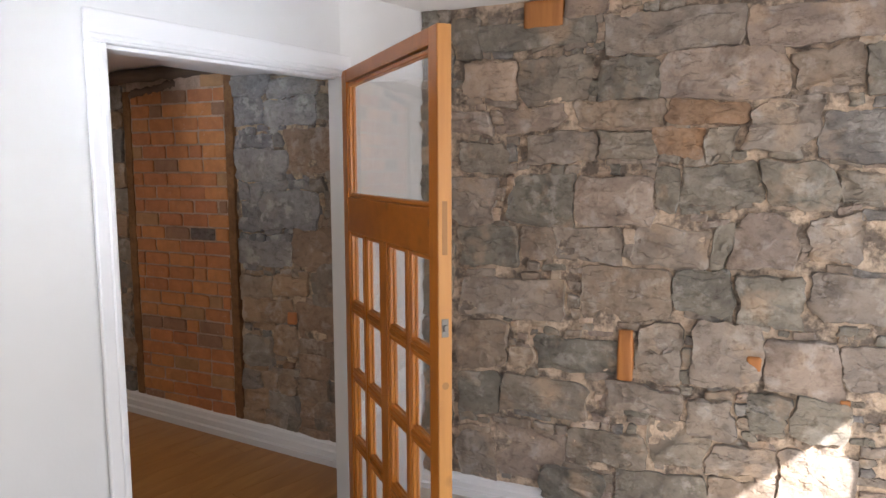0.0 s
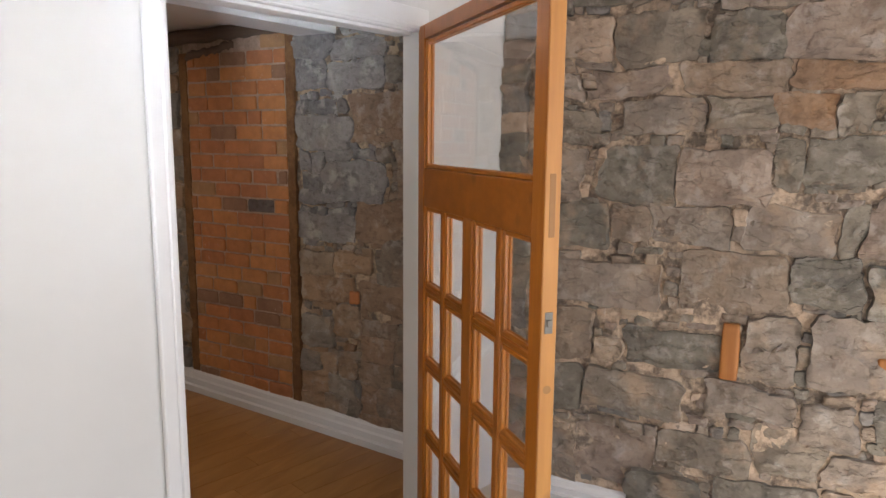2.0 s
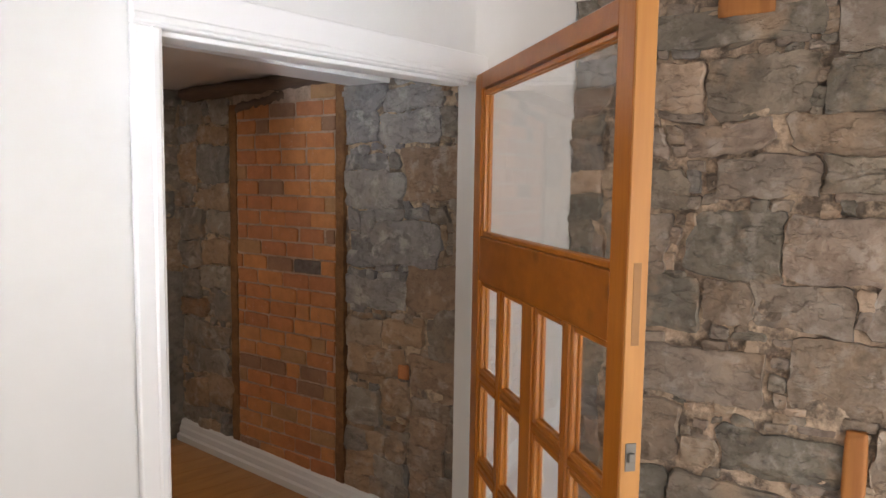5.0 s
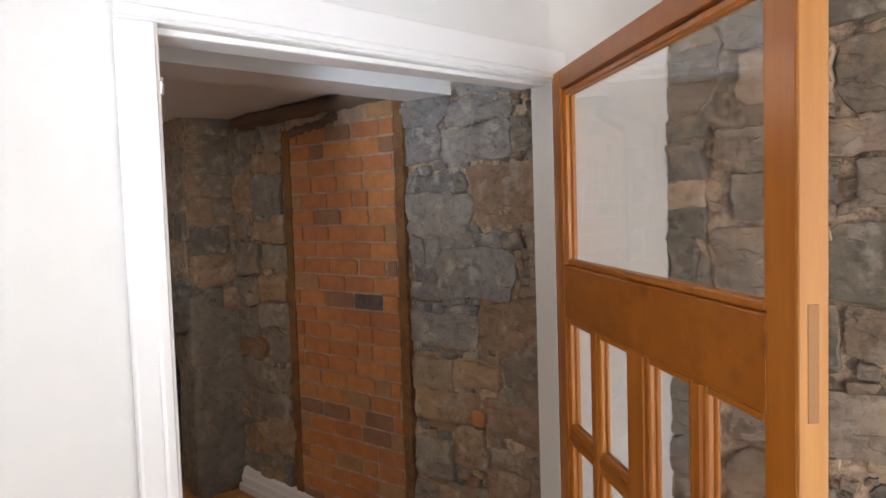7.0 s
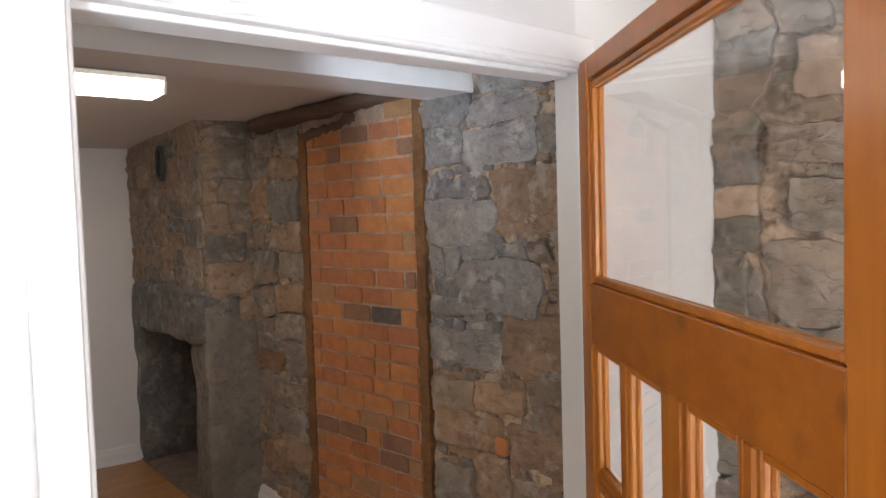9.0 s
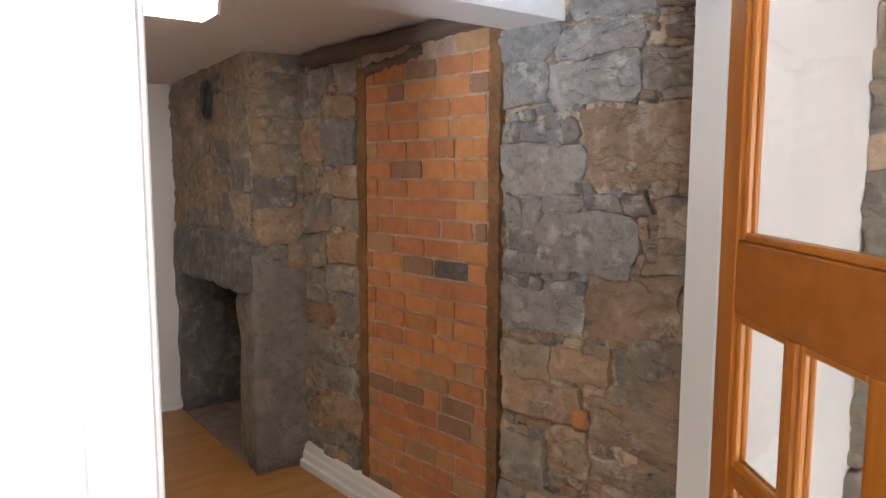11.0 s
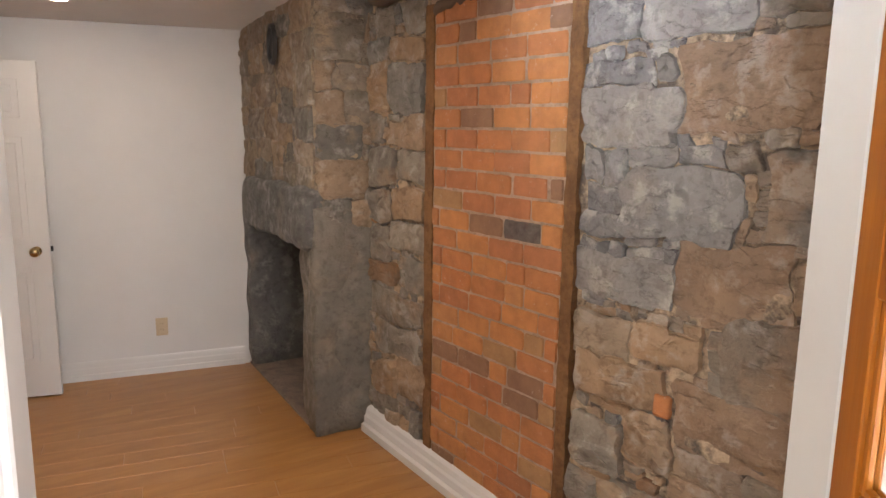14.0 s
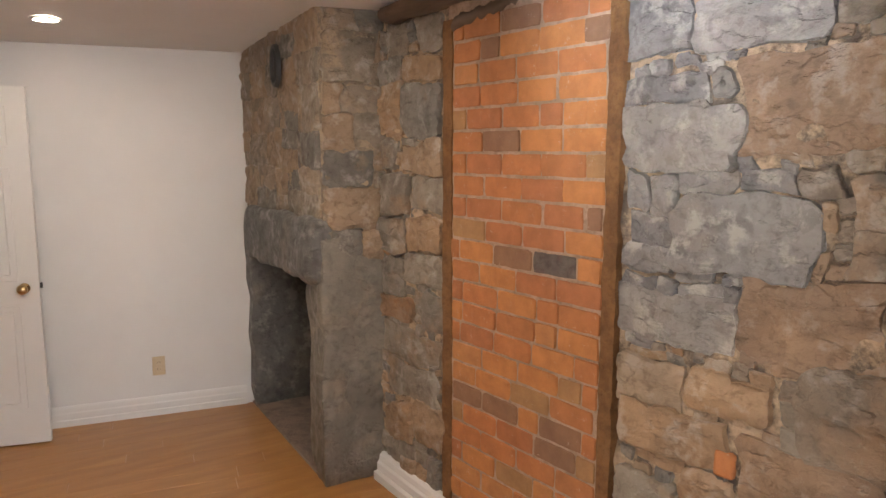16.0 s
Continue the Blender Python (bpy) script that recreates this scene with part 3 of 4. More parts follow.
# ---- hall window behind the camera ----
win = tagged(new("window_1"), "white framed hall window letting in sun", "window", "", "structure")
fr = block(HALL_X + 0.08, WIN_Y0, WIN_Z0, HALL_X + 0.14, WIN_Y0 + 0.06, WIN_Z1)
block(HALL_X + 0.08, WIN_Y1 - 0.06, WIN_Z0, HALL_X + 0.14, WIN_Y1, WIN_Z1, bm=fr)
block(HALL_X + 0.08, WIN_Y0 + 0.06, WIN_Z0, HALL_X + 0.14, WIN_Y1 - 0.06, WIN_Z0 + 0.06, bm=fr)
block(HALL_X + 0.08, WIN_Y0 + 0.06, WIN_Z1 - 0.06, HALL_X + 0.14, WIN_Y1 - 0.06, WIN_Z1, bm=fr)
part("window_frame", fr, TRIM_WHITE, win)
# Unseen window, added only to brighten the door side of the hall.
win3 = tagged(new("fill_window"), "unseen white framed window added to light the door side of the hall", "window", "", "structure")
fr = block(HALL_X + 0.08, WIN2_Y0, 0.8, HALL_X + 0.14, WIN2_Y0 + 0.05, 2.2)
block(HALL_X + 0.08, WIN2_Y1 - 0.05, 0.8, HALL_X + 0.14, WIN2_Y1, 2.2, bm=fr)
block(HALL_X + 0.08, WIN2_Y0 + 0.05, 0.8, HALL_X + 0.14, WIN2_Y1 - 0.05, 0.85, bm=fr)
block(HALL_X + 0.08, WIN2_Y0 + 0.05, 2.15, HALL_X + 0.14, WIN2_Y1 - 0.05, 2.2, bm=fr)
part("window_frame", fr, TRIM_WHITE, win3)
win2 = tagged(new("window_2"), "white framed south window of the hall", "window", "", "structure")
fr = block(SX0, HALL_Y0 - 0.12, SZ0, SX0 + 0.06, HALL_Y0 - 0.06, SZ1)
block(SX1 - 0.06, HALL_Y0 - 0.12, SZ0, SX1, HALL_Y0 - 0.06, SZ1, bm=fr)
block(SX0 + 0.06, HALL_Y0 - 0.12, SZ0, SX1 - 0.06, HALL_Y0 - 0.06, SZ0 + 0.06, bm=fr)
block(SX0 + 0.06, HALL_Y0 - 0.12, SZ1 - 0.06, SX1 - 0.06, HALL_Y0 - 0.06, SZ1, bm=fr)
part("window_frame", fr, TRIM_WHITE, win2)

# ---- the open glazed door ----
def glazed_door():
    length, thick, top = 1.15, 0.048, 2.165
    ang = -42.5
    d = tagged(new("glazed_door"), "open amber-stained pine door with glass panes, hinged at the white jamb", "door")
    d.matrix_basis = pose(PART_X + 0.008, DOOR_Y1 - 0.007, FLOOR_HALL + 0.015, 0, 0, ang)
    st, y0, y1 = 0.078, 0.0, thick
    glass0, rail0, low = 1.6, 1.445, 0.145
    part("hinge_stile", block(0, y0, 0, st, y1, top, 0.003), DOOR_V, d)
    part("lock_stile", block(length - st, y0, 0, length - 0.004, y1, top, 0.003), DOOR_V, d)
    part("stile_edge", block(length - 0.006, y0 + 0.001, 0.001, length, y1 - 0.001, top - 0.001, 0.0015), DOOR_EDGE, d, "bare scuffed pine edge")
    part("top_rail", block(st, y0 + 0.001, top - 0.055, length - st, y1 - 0.001, top, 0.002), DOOR_H, d)
    part("lock_rail", block(st, y0 + 0.001, rail0, length - st, y1 - 0.001, glass0, 0.003), DOOR_H, d)
    part("bottom_rail", block(st, y0 + 0.001, 0, length - st, y1 - 0.001, low, 0.003), DOOR_H, d)
    mid, mull, bar = length / 2, 0.088, 0.034
    part("mullion", block(mid - mull / 2, y0 + 0.001, low, mid + mull / 2, y1 - 0.001, rail0, 0.003), DOOR_V, d)
    rows = [low] + [rail0 - 0.345 - 0.322 * k for k in (2, 1, 0)] + [rail0]
    part("pane", block(st - 0.005, 0.024, glass0 - 0.005, length - st + 0.005, 0.028, top - 0.055), GLASS, d, "large clear upper pane").visible_shadow = False

    def beads(x0, z0, x1, z1):
        """Moulded beads round a light, on both faces."""
        bm = bmesh.new()
        w = 0.018
        for ya, yb in ((0.008, 0.024), (0.028, 0.038)):
            block(x0, ya, z0, x0 + w, yb, z1, 0.004, bm)
            block(x1 - w, ya, z0, x1, yb, z1, 0.004, bm)
            block(x0 + w, ya, z0, x1 - w, yb, z0 + w, 0.004, bm)
            block(x0 + w, ya, z1 - w, x1 - w, yb, z1, 0.004, bm)
        part("glazing_bead", bm, DOOR_V, d)

    beads(st, glass0, length - st, top - 0.06)
    for x0, x1 in ((st, mid - mull / 2), (mid + mull / 2, length - st)):
        c = (x0 + x1) / 2
        part("muntin", block(c - bar / 2, 0.005, low, c + bar / 2, 0.039, rail0, 0.006), DOOR_V, d)
        for z in rows[1:4]:
            for a, b in ((x0, c - bar / 2), (c + bar / 2, x1)):
                part("muntin", block(a, 0.007, z - 0.013, b, 0.037, z + 0.013, 0.006), DOOR_H, d)
        for a, b in ((x0, c - bar / 2), (c + bar / 2, x1)):
            for z, zz in zip(rows, rows[1:]):
                lo, hi = z + (0.013 if z > low else 0), zz - (0.013 if zz < rail0 else 0)
                beads(a, lo, b, hi)
                part("pane", block(a - 0.002, 0.024, lo - 0.002, b + 0.002, 0.028, hi + 0.002), GLASS, d).visible_shadow = False
    plate = part("latch_plate", block(length - 0.001, 0.011, 1.19, length + 0.002, 0.035, 1.25, 0.001), STEEL, d, "dull steel latch plate")
    part("latch_bolt", block(length + 0.001, 0.016, 1.21, length + 0.008, 0.03, 1.23, 0.002), STEEL, plate)
    part("bolt_plate", block(length - 0.001, 0.014, 1.455, length + 0.001, 0.032, 1.625, 0.0008), GREYWOOD, d, "worn inlaid bolt plate")
    knot = lathe([(0.012, 0), (0.012, 0.001)], 16)
    part("plugged_hole", knot, GREYWOOD, d, "dark plugged lock hole", m=pose(length - 0.0004, 0.024, 1.03, 0, 90, 0))
    return d


glazed_door()

# ---- bricked-up opening ----
BX0, BX1, BZ0, BZ1 = -3.612, -2.83, 0.06, 2.17
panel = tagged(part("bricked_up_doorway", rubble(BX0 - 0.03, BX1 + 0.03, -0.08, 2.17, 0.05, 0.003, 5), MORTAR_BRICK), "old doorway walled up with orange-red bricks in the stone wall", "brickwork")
panel.location = (0, WALL_Y - 0.012, 0)


def filler(name, u0, u1, z1, seed):
    """A strip of brown filler with a ragged edge."""
    rng = random.Random(seed)
    n = 44
    left = [(u0 + rng.uniform(-0.004, 0.004), 0.02 + (z1 - 0.02) * i / n) for i in range(n + 1)]
    right = [(u1 + rng.uniform(-0.004, 0.004), 0.02 + (z1 - 0.02) * i / n) for i in range(n + 1)]
    bm = prism(left + right[::-1], (-0.008, 0.03), "y")
    return part(name, bm, STRIP, panel, "ragged brown filler strip")


filler("filler_strip", BX0 - 0.06, BX0 - 0.002, 2.1, 11)
filler("filler_strip", BX1 + 0.001, BX1 + 0.056, 2.2, 12)


def timber(a, b, r, seed, name, label):
    """A rough round timber from a to b."""
    rng = random.Random(seed)
    a, b = Vector(a), Vector(b)
    bm = bmesh.new()
    rings, n, k = [], 12, 18
    for j in range(k + 1):
        c = a.lerp(b, j / k) + Vector((0, rng.uniform(-0.006, 0.006), rng.uniform(-0.008, 0.008)))
        f = 0.75 if j in (0, k) else 1.0
        rings.append([bm.verts.new(c + Vector((0, math.cos(t), math.sin(t))) * r * f * rng.uniform(0.88, 1.1)) for t in (2 * math.pi * i / n for i in range(n))])
    for p, q in zip(rings, rings[1:]):
        for i in range(n):
            bm.faces.new((p[i], p[(i + 1) % n], q[(i + 1) % n], q[i]))
    bm.faces.new(rings[0])
    bm.faces.new(rings[-1])
    bmesh.ops.recalc_face_normals(bm, faces=bm.faces[:])
    return tagged(part(name, bm, LOG, None, "", True), label, "timber")


timber((-4.09, 2.83, 2.18), (-2.72, 2.87, 2.215), 0.043, 21, "log_lintel", "dark old round timber lintel under the ceiling")
timber((-3.61, 2.845, 2.075), (-3.22, 2.86, 2.135), 0.026, 22, "log_lintel", "thin dark timber over the brick panel")

# ---- chimney breast ----
A, B = Vector((-4.25, 2.59)), Vector((-5.55, 2.745))
wayf = (B - A).normalized()
face_m = Matrix.Translation((A.x, A.y, 0)) @ Matrix.Rotation(math.atan2(-wayf.y, -wayf.x), 4, "Z")
OPEN0, OPEN1, OPEN_H = -1.2, -0.105, 0.97
side_dir = Vector((0.07, 0.27)).normalized()
side_m = Matrix.Translation((A.x, A.y, 0)) @ Matrix.Rotation(math.atan2(side_dir.y, side_dir.x), 4, "Z")
breast = tagged(new("chimney_breast"), "rough stone chimney breast with a sooty fireplace opening", "fireplace")
flen = (B - A).length
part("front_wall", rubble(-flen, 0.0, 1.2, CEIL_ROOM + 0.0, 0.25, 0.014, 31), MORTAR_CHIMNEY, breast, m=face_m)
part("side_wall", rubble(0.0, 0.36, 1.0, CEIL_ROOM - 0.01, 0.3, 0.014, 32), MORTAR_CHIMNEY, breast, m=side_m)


def rough_block(x0, y0, z0, x1, y1, z1, amp, seed, cuts=9):
    """A big worn block: rounded and wavy all over."""
    bm = block(x0, y0, z0, x1, y1, z1)
    bmesh.ops.subdivide_edges(bm, edges=bm.edges[:], cuts=cuts, use_grid_fill=True)
    c = Vector(((x0 + x1) / 2, (y0 + y1) / 2, (z0 + z1) / 2))
    half = Vector(((x1 - x0) / 2, (y1 - y0) / 2, (z1 - z0) / 2))
    r = min(half) * 0.24
    for v in bm.verts:
        p = v.co - c
        q = Vector([max(-h + r, min(h - r, e)) for e, h in zip(p, half)])
        e = p - q
        if e.length > r:
            e = e.normalized() * r
        w = c + q + e
        k = noise.noise(w * 5.0 + Vector((seed, 0, 0))) * 0.7 + noise.noise(w * 14.0 + Vector((0, seed, 0))) * 0.3
        v.co = w + (e.normalized() if e.length else Vector()) * k * amp
    return bm


part("pier", rough_block(OPEN1, -0.022, -0.01, 0.03, 0.5, 1.19, 0.034, 3, 12), STONE_SOOT, breast, "grey plastered stone pier", True, face_m)
part("pier", rough_block(-flen - 0.1, -0.015, -0.01, OPEN0, 0.5, 1.15, 0.034, 4), STONE_LINTEL, breast, "grey plastered stone pier", True, face_m)
part("lintel", rough_block(-1.22, -0.06, OPEN_H, 0.01, 0.3, 1.285, 0.04, 5, 13), STONE_LINTEL, breast, "sooty grey stone lintel", True, face_m)
fire = block(OPEN0 - 0.3, 0.5, -0.05, 0.3, 0.6, 1.4)
block(OPEN0 - 0.3, 0.28, 1.1, -0.06, 0.5, 1.4, bm=fire)
part("firebox", fire, SOOT, breast, "soot-blackened firebox", m=face_m)
part("side_footing", rough_block(-0.02, -0.012, -0.01, 0.34, 0.3, 1.17, 0.036, 8, 12), STONE_SOOT, breast, "grey plastered side of the pier", True, side_m)
hearth = tagged(part("hearth_slab", block(-flen - 0.1, -0.012, -0.05, 0.0, 0.55, 0.012, 0.004), HEARTH), "dusty grey hearth slab in the fireplace", "hearth")
hearth.matrix_basis = face_m
pipe = tagged(part("flue_hole", lathe([(0.085, -0.01), (0.08, 0.012), (0.068, 0.012), (0.062, -0.004), (0.0005, -0.004)], 22), BLACK), "dark round stovepipe hole in the chimney breast", "flue hole")
pipe.matrix_basis = face_m @ pose(-0.55, -0.03, 2.02, 90, 0, 0) @ Matrix.Diagonal((0.75, 1.3, 1.0, 1.0))

# ---- lamps ----
lamp = tagged(new("ceiling_light"), "lit white fluorescent ceiling fixture", "ceiling light")
lamp.matrix_basis = pose(-3.52, 1.4, CEIL_ROOM - 0.025, 0, 0, -8.25)
part("tray", block(-0.1, -0.61, -0.025, 0.1, 0.61, -0.001, 0.004), FIXTURE, lamp)
part("diffuser", prism([(-0.1, -0.026), (-0.085, -0.07), (0.085, -0.07), (0.1, -0.026)], (-0.6, 0.6), "y"), TUBE_GLOW, lamp, "lit ribbed diffuser")
for y in (-0.61, 0.6):
    part("end_cap", prism([(-0.102, -0.024), (-0.087, -0.073), (0.087, -0.073), (0.102, -0.024)], (y, y + 0.012), "y"), FIXTURE, lamp)
spot = tagged(new("downlight"), "lit recessed round downlight in the ceiling", "downlight")
spot.location = (-5.12, 1.655, CEIL_ROOM - 0.075)
part("rim", lathe([(0.05, -0.002), (0.052, -0.009), (0.066, -0.007), (0.068, -0.001)], 28), FIXTURE, spot)
part("lens", lathe([(0.05, -0.0005), (0.05, -0.006)], 28), SPOT_GLOW, spot)

# ---- white six-panel door ----
def panel_door():
    w, h, t = 0.75, 1.91, 0.036
    edge, hinge = Vector((-5.6, 1.603)), Vector((-5.848, 0.895))
    way = (edge - hinge).normalized()
    d = tagged(new("panel_door"), "open white six-panel door standing near the end wall", "door")
    d.matrix_basis = pose(hinge.x, hinge.y, 0.008, 0, 0, math.degrees(math.atan2(way.y, way.x)))
    part("leaf", block(0, 0, 0, w, t, h, 0.002), TRIM_WHITE, d)
    for x0 in (0.1, 0.42):
        for z0, z1 in ((0.2, 0.77), (0.9, 1.5), (1.6, 1.81)):
            bm = block(x0, -0.007, z0, x0 + 0.235, 0.001, z1, 0.003)
            block(x0 + 0.03, -0.016, z0 + 0.03, x0 + 0.205, -0.006, z1 - 0.03, 0.007, bm)
            part("raised_panel", bm, TRIM_WHITE, d)
    knob = part("knob", lathe([(0.028, 0), (0.028, 0.005), (0.011, 0.008), (0.011, 0.03), (0.024, 0.036), (0.028, 0.048), (0.022, 0.06), (0.004, 0.064)], 24), BRASS, d, "round brass knob", True, pose(w - 0.07, 0, 0.86, 90, 0, 0))
    part("latch", block(w - 0.001, 0.008, 0.855, w + 0.012, 0.024, 0.885, 0.002), BLACK, d, "dark latch bolt")
    return d


panel_door()

# ---- outlet ----
out_at = wall_at(2.206)
ang = math.degrees(math.atan2((END_A - END_B).y, (END_A - END_B).x))
o = tagged(part("wall_outlet", block(-0.036, -0.006, -0.058, 0.036, 0.0005, 0.058, 0.003), ALMOND), "almond duplex wall outlet on the end wall", "outlet")
o.matrix_basis = pose(out_at.x, out_at.y, 0.305, 0, 0, ang)
for z in (0.02, -0.02):
    s = part("socket", block(-0.016, -0.008, z - 0.014, 0.016, -0.005, z + 0.014, 0.003), ALMOND, o)
    part("slot", block(-0.008, -0.0085, z - 0.003, -0.006, -0.0075, z + 0.006), BLACK, s)
    part("slot", block(0.006, -0.0085, z - 0.003, 0.008, -0.0075, z + 0.006), BLACK, s)

# ---- timber plugs in the hall wall ----
for u0, z0, u1, z1, lab in ((-0.48, 0.593, -0.41, 0.838, "tall pine plug let into the stone wall"), (0.085, 0.702, 0.143, 0.77, "small pine plug let into the stone wall"), (0.452, 0.572, 0.495, 0.622, "small pine plug let into the stone wall"), (-0.965, 2.268, -0.77, 2.392, "cracked old timber end built into the stone wall")):
    q = tagged(part("timber_plug", rough_block(u0, WALL_Y - 0.022, z0, u1, WALL_Y + 0.05, z1, 0.006, u0 * 7, 6), PLUG, None, "", True), lab, "timber plug", "timber plugs in the hall wall")

# ---- floor boards of the room ----
floor = structure("floor_room", block(-7.1, ROOM_Y0, -0.35, PART_BACK, 3.4, -0.16), OAK, "warm oak plank floor of the stone room", "floor")
rng = random.Random(71)
board_m = pose(-5.56, 2.7, 0, 0, 0, ang - 90)
bw = 0.127
lie = radians(ang - 90)
for i in range(-7, 42):
    x0 = -0.35 + i * bw
    shift = (x0 + bw / 2) * math.sin(lie)
    near, far = ((y - 2.7 - shift) / math.cos(lie) for y in (ROOM_Y0 + 0.02, 3.1))
    y = near - rng.uniform(0.0, 0.6)
    while y < far - 0.05:
        ln = rng.uniform(0.8, 1.25)
        y0, y1 = max(y, near), min(y + ln - 0.0015, far)
        c = board_m @ Vector((x0 + bw / 2, (y0 + y1) / 2, 0))
        if y1 - y0 > 0.05 and -6.9 < c.x < PART_BACK - 0.03:
            tip = math.atan(0.058) if -4.1 < c.x < -1.75 else 0.0
            m = Matrix.Translation((c.x, c.y, room_floor(c.x))) @ Matrix.Rotation(tip, 4, "Y") @ Matrix.Translation((-c.x, -c.y, 0)) @ board_m
            part("board", block(x0 + 0.0007, y0, -0.03, x0 + bw - 0.0007, y1, 0.0, 0.0008), OAK, floor, m=m)
        y += ln

# ---- bricks ----
rng = random.Random(5)
shapes = {}
course = 0.085
row, z = 0, BZ0
while z < BZ1 - 0.03:
    u = BX0 + 0.004 - (0.11 if row % 2 else 0.0) - rng.uniform(0.0, 0.05)
    burnt = abs(z + 0.0365 - 1.212) < 0.043
    if burnt:
        u = -3.145 - 3 * 0.211
    while u < BX1 - 0.02:
        w = 0.203 if burnt else 0.097 if rng.random() < 0.14 else 0.197 + rng.uniform(-0.008, 0.006)
        a, b = max(u, BX0 + 0.004), min(u + w, BX1 - 0.006)
        zt = z + course - 0.012
        lim = 2.03 + 0.13 * (a - BX0) / (BX1 - BX0)
        if b - a > 0.03 and z < lim:
            key = (round((b - a) * 50), rng.randrange(3))
            if key not in shapes:
                shapes[key] = stone_mesh(key[0] / 50 - 0.002, course - 0.011, rng, 0.007, 7, 0.34)
                shapes[key].name = "brick"
                shapes[key].materials.append(BRICK)
            br = new("brick", shapes[key])
            br.parent = panel
            br.matrix_basis = pose((a + b) / 2, rng.uniform(-0.003, 0.002), (z + zt) / 2, rng.uniform(-1, 1), rng.uniform(-0.6, 0.6), rng.uniform(-1, 1))
            if burnt and abs((a + b) / 2 + 3.043) < 0.05:
                br.data = br.data.copy()
                br.data.materials[0] = DARK_BRICK
        u += w + 0.008
    z += course
    row += 1

# ---- stones of the hall wall ----
HALL = []
HALL += [(-1.34, 2.15, -1.20, 2.35), (-1.20, 2.15, -0.58, 2.30), (-0.57, 2.12, 0.03, 2.29), (0.04, 2.11, 0.53, 2.27), (-0.76, 2.30, -0.57, 2.39)]
HALL += [(-1.28, 1.91, -0.99, 2.13), (-0.97, 1.91, -0.59, 2.12), (-0.59, 1.92, -0.33, 2.11), (-0.33, 1.91, 0.19, 2.11), (0.21, 1.91, 0.47, 2.08), (0.48, 1.89, 0.60, 2.08)]
HALL += [(-1.33, 1.78, -1.14, 1.90), (-1.13, 1.78, -0.75, 1.90), (-0.71, 1.78, -0.30, 1.91), (-0.29, 1.80, 0.04, 1.90), (0.05, 1.62, 0.32, 1.88), (0.34, 1.61, 0.62, 1.84)]
HALL += [(-1.28, 1.59, -1.03, 1.74), (-0.96, 1.60, -0.61, 1.76), (-0.60, 1.61, -0.35, 1.77), (-0.36, 1.62, -0.12, 1.78), (-0.11, 1.62, 0.01, 1.78)]
HALL += [(-1.33, 1.31, -1.08, 1.56), (-1.07, 1.32, -0.68, 1.57), (-0.67, 1.33, -0.33, 1.58), (-0.32, 1.42, -0.23, 1.60), (-0.22, 1.41, 0.11, 1.61), (0.12, 1.41, 0.39, 1.61), (0.40, 1.43, 0.56, 1.58)]
HALL += [(-1.32, 1.11, -0.99, 1.30), (-0.97, 1.12, -0.80, 1.31), (-0.79, 1.15, -0.49, 1.32), (-0.48, 1.16, -0.08, 1.33), (-0.07, 1.17, 0.00, 1.35), (0.01, 1.17, 0.25, 1.39), (0.26, 1.20, 0.50, 1.40)]
HALL += [(-1.30, 0.85, -0.74, 1.08), (-0.66, 0.89, -0.24, 1.14), (-0.23, 0.91, 0.02, 1.16), (0.04, 0.90, 0.29, 1.13), (0.32, 0.95, 0.66, 1.18)]
HALL += [(-1.31, 0.58, -1.07, 0.82), (-1.05, 0.59, -0.92, 0.72), (-0.90, 0.61, -0.49, 0.77), (-0.40, 0.59, -0.19, 0.87), (-0.18, 0.62, 0.14, 0.91), (0.15, 0.61, 0.46, 0.87), (0.47, 0.65, 0.67, 0.86)]
HALL += [(-1.32, 0.32, -1.08, 0.55), (-1.07, 0.33, -0.63, 0.55), (-0.57, 0.40, -0.19, 0.57), (-0.16, 0.37, 0.03, 0.59), (0.05, 0.41, 0.26, 0.59), (0.28, 0.40, 0.49, 0.61)]
HALL += [(-1.31, -0.03, -1.10, 0.24), (-1.09, 0.01, -0.74, 0.31), (-0.73, 0.17, -0.34, 0.36), (-0.32, 0.18, -0.07, 0.42), (-0.06, 0.21, 0.21, 0.37), (0.23, 0.11, 0.54, 0.38)]
HALL += [(-0.84, -0.07, -0.50, 0.13), (-0.48, -0.08, -0.06, 0.16), (-0.05, -0.00, 0.22, 0.20)]
hall_boxes, hall_thin = slivers(HALL, 54)
more = courses(0.68, HALL_X - 0.02, FLOOR_HALL, CEIL_HALL, 51) + courses(-1.51, -1.36, -0.05, CEIL_HALL, 52, (0.1, 0.25), (0.14, 0.3))
more += hall_thin + chips(hall_boxes + hall_thin, -1.35, 0.68, -0.04, 2.37, 53, 6000, 130)


def pick_hall(u0, z0, u1, z1, rng):
    c = Vector(((u0 + u1) / 2, (z0 + z1) / 2))
    wide = u1 - u0 > 0.07 and z1 - z0 > 0.06
    if wide and min((c - Vector(p)).length for p in ((-0.125, 1.85), (-0.24, 1.7), (0.57, 1.04))) < 0.05:
        return STONE_ORANGE
    if wide and min((c - Vector(p)).length for p in ((-1.135, 2.02), (-0.985, 0.655))) < 0.05:
        return STONE_TAN
    return STONE_TAN if rng.random() < 0.12 and (u1 - u0) < 0.2 else STONE_HALL


lay(hall_wall, hall_boxes, pick_hall, 61)
lay(hall_wall, more, pick_hall, 62)

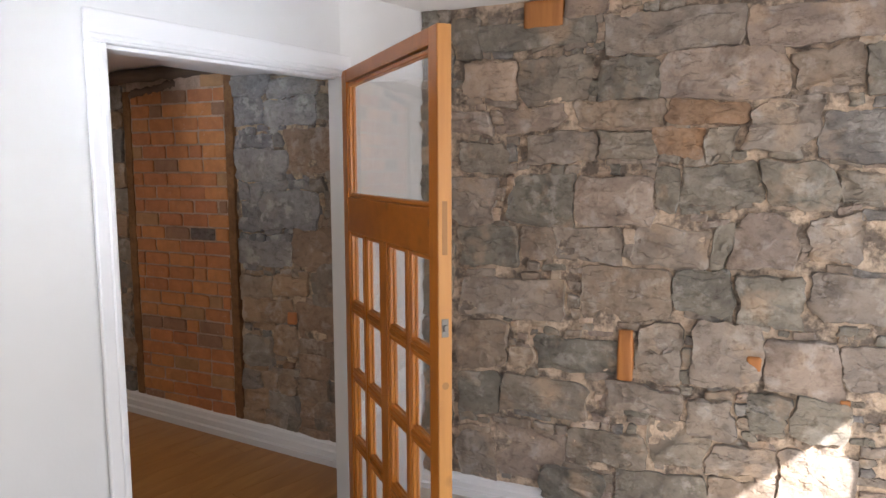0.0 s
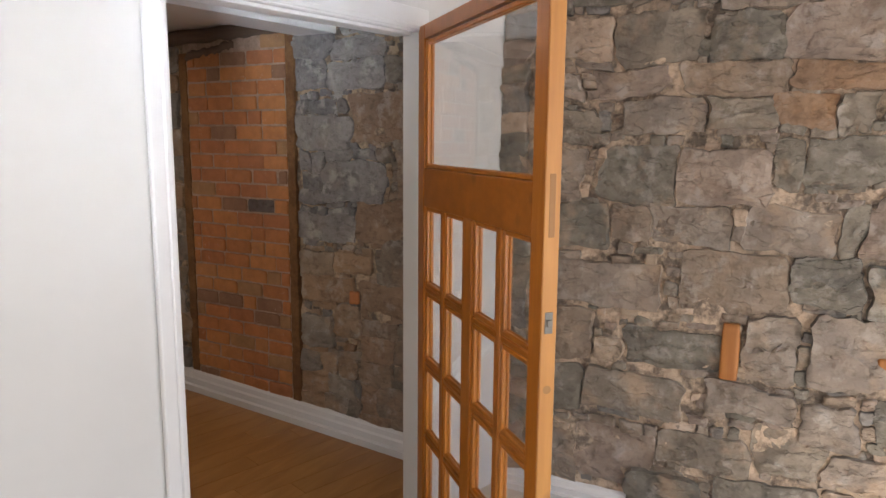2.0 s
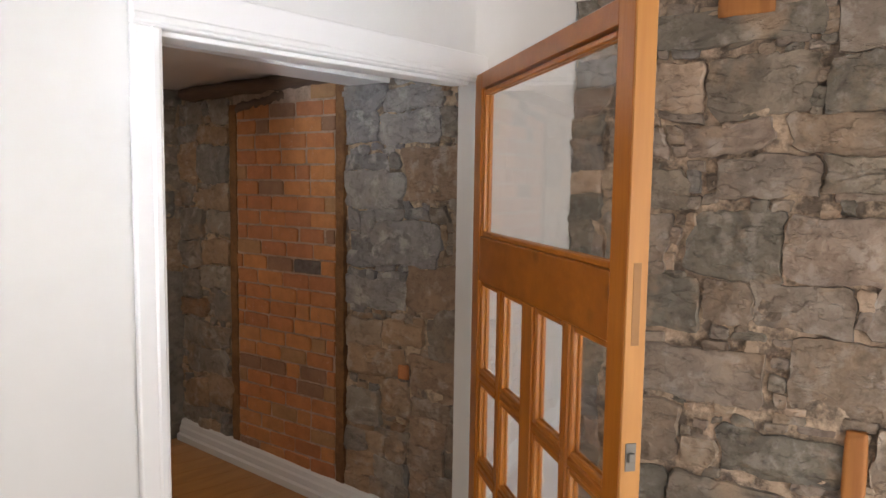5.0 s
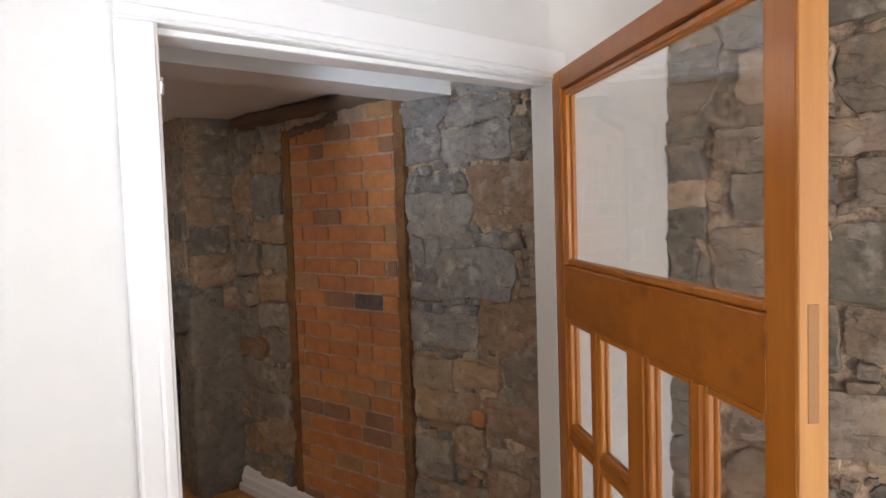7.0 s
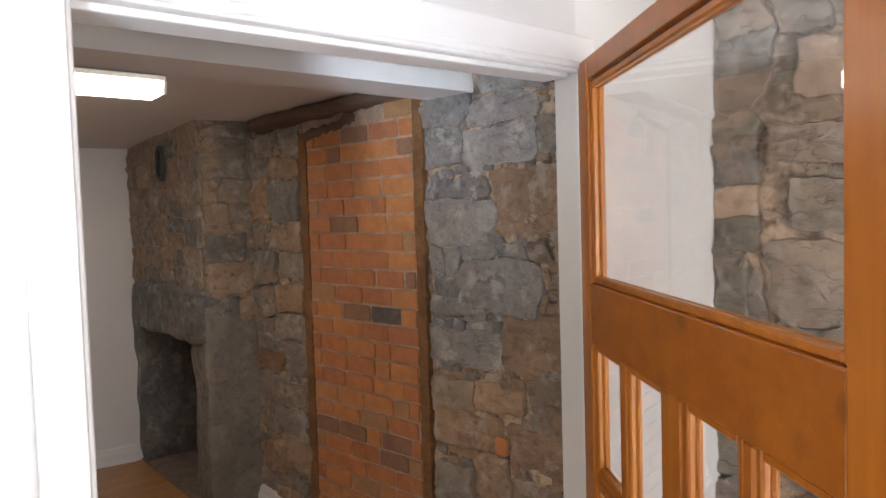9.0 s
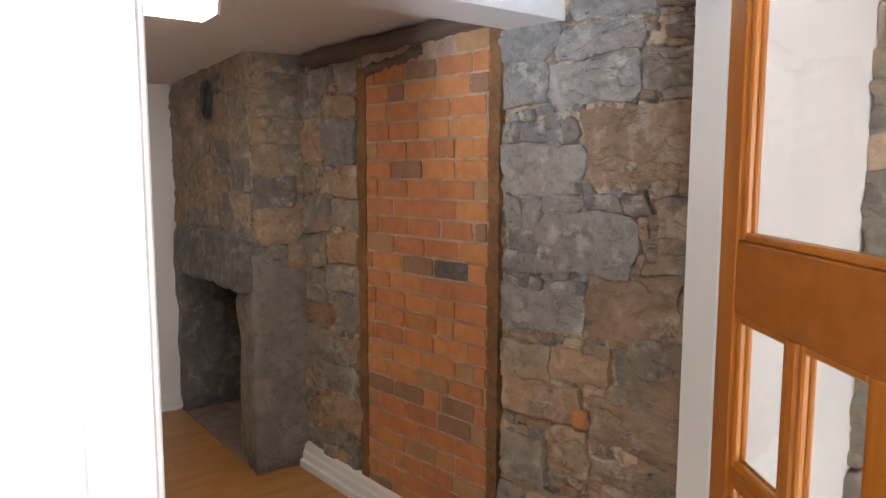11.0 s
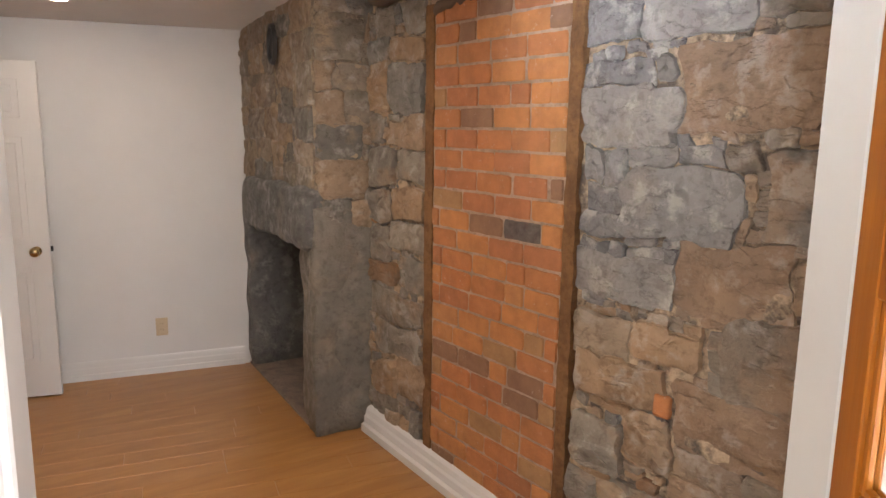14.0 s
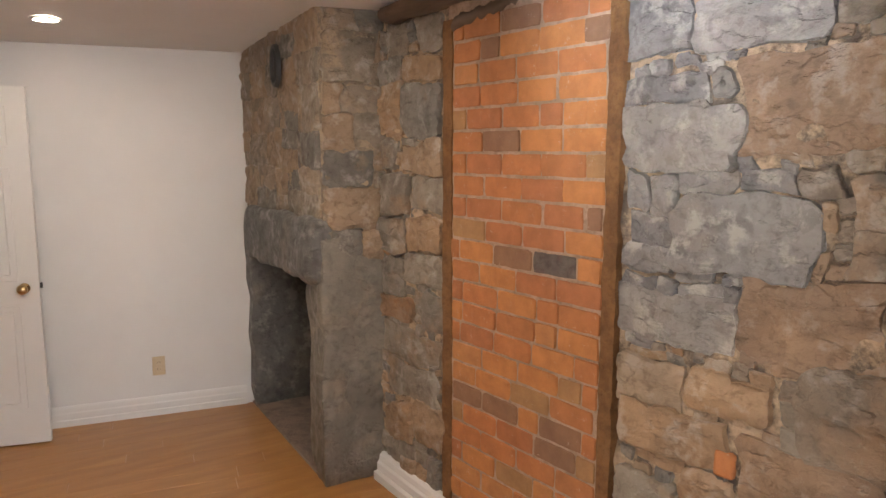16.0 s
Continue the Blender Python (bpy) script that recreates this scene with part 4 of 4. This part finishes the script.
# ---- stones of the room wall ----
ROOM = []
ROOM += [(-2.79, 1.82, -2.56, 2.03), (-2.55, 1.85, -2.18, 2.00), (-2.17, 1.87, -2.01, 2.00), (-2.80, 2.03, -2.53, 2.16), (-2.52, 2.01, -2.16, 2.11)]
ROOM += [(-2.80, 1.73, -2.50, 1.80), (-2.49, 1.74, -2.43, 1.80), (-2.41, 1.58, -1.98, 1.83), (-2.78, 1.54, -2.41, 1.72)]
ROOM += [(-2.76, 1.42, -2.67, 1.53), (-2.66, 1.41, -2.57, 1.53), (-2.56, 1.48, -2.41, 1.54), (-2.40, 1.49, -2.27, 1.54), (-2.26, 1.49, -2.14, 1.55)]
ROOM += [(-2.74, 1.32, -2.57, 1.41), (-2.57, 1.26, -2.17, 1.48), (-2.16, 1.28, -1.94, 1.53)]
ROOM += [(-2.77, 1.24, -2.57, 1.32), (-2.77, 1.03, -2.38, 1.22), (-2.37, 1.05, -2.01, 1.27), (-2.00, 1.09, -1.84, 1.27)]
ROOM += [(-2.76, 0.80, -2.53, 0.99), (-2.51, 0.85, -2.26, 1.01), (-2.23, 0.81, -1.96, 1.06), (-1.95, 0.87, -1.81, 1.08)]
ROOM += [(-2.75, 0.66, -2.37, 0.82), (-2.33, 0.61, -1.98, 0.84), (-2.76, 0.41, -2.53, 0.61), (-2.51, 0.49, -2.35, 0.68)]
LEFT = []
LEFT += [(-4.10, 2.00, -3.89, 2.19), (-3.87, 2.00, -3.70, 2.17), (-4.17, 1.89, -3.99, 2.00), (-3.99, 1.89, -3.70, 1.98)]
LEFT += [(-4.20, 1.67, -4.00, 1.89), (-3.98, 1.66, -3.70, 1.87), (-4.19, 1.49, -4.00, 1.64), (-3.98, 1.50, -3.85, 1.64), (-3.84, 1.50, -3.68, 1.65)]
LEFT += [(-4.16, 1.31, -3.93, 1.47), (-3.91, 1.33, -3.69, 1.49), (-4.19, 1.13, -3.96, 1.29), (-3.94, 1.15, -3.69, 1.30)]
LEFT += [(-4.16, 0.94, -3.98, 1.11), (-3.96, 0.98, -3.68, 1.13), (-4.19, 0.77, -3.93, 0.93), (-3.91, 0.83, -3.68, 0.97)]
LEFT += [(-4.18, 0.65, -3.70, 0.78), (-4.12, 0.46, -3.73, 0.63), (-4.15, 0.25, -3.92, 0.41), (-3.90, 0.25, -3.68, 0.47)]
room_boxes, room_thin = slivers(ROOM + LEFT, 55)
more = courses(-2.77, -2.35, 0.0, 0.4, 81, (0.1, 0.17), (0.12, 0.26)) + courses(-2.34, -1.6, -0.05, 0.6, 82, (0.1, 0.2), (0.15, 0.35))
more += courses(-1.95, -1.6, 1.55, 2.0, 83) + courses(-1.95, -1.6, 0.62, 0.86, 84) + courses(-1.92, -1.6, 1.28, 1.53, 85) + courses(-1.79, -1.6, 0.87, 1.27, 90, (0.12, 0.2), (0.1, 0.2))
more += courses(-4.2, -3.7, 0.06, 0.24, 86, (0.08, 0.12), (0.1, 0.2)) + courses(-2.48, -1.6, 2.13, 2.35, 87)
more += room_thin
more += chips(room_boxes + more, -4.2, -3.69, 0.06, 2.15, 88, 3000, 50) + chips(room_boxes + more, -2.77, -1.62, 0.0, 2.13, 89, 6000, 90)


def pick_room(u0, z0, u1, z1, rng):
    c = Vector(((u0 + u1) / 2, (z0 + z1) / 2))
    if (c - Vector((-2.645, 0.895))).length < 0.06 and u1 - u0 > 0.1:
        return STONE_TAN
    # Zone of the wall where cool daylight through the doorway is put into the stones.
    if -2.85 < u0 < -2.4 + 0.2 * (z0 - 1.0) and z0 > 1.0 and not (u0 > -2.5 and 1.55 < z0 < 1.8):
        return STONE_COOL
    if u0 > -2.45 and (u1 - u0 > 0.2 or rng.random() < 0.6):
        return STONE_BROWN
    return STONE_ORANGE if rng.random() < 0.04 else STONE_ROOM


lay(room_wall, room_boxes, pick_room, 91)
lay(room_wall, more, pick_room, 92)
chip = tagged(part("brick_chip", rough_block(-2.41, WALL_Y - 0.02, 0.69, -2.355, WALL_Y + 0.03, 0.76, 0.008, 2, 6), BRICK, None, "", True), "small orange brick chip set in the stone wall", "brick chip")

# ---- stones of the chimney breast ----
lay(bpy.data.objects["front_wall"], courses(-flen, -0.01, 1.27, CEIL_ROOM, 95, (0.15, 0.26), (0.14, 0.36)), lambda *a: STONE_CHIMNEY, 96, 3.0, (0.007, 0.019), -0.006)
lay(bpy.data.objects["side_wall"], courses(0.01, 0.34, 1.08, CEIL_ROOM, 97, (0.12, 0.26), (0.16, 0.36)), lambda *a: STONE_CHIMNEY, 98, 4.0, (0.007, 0.019), -0.006)
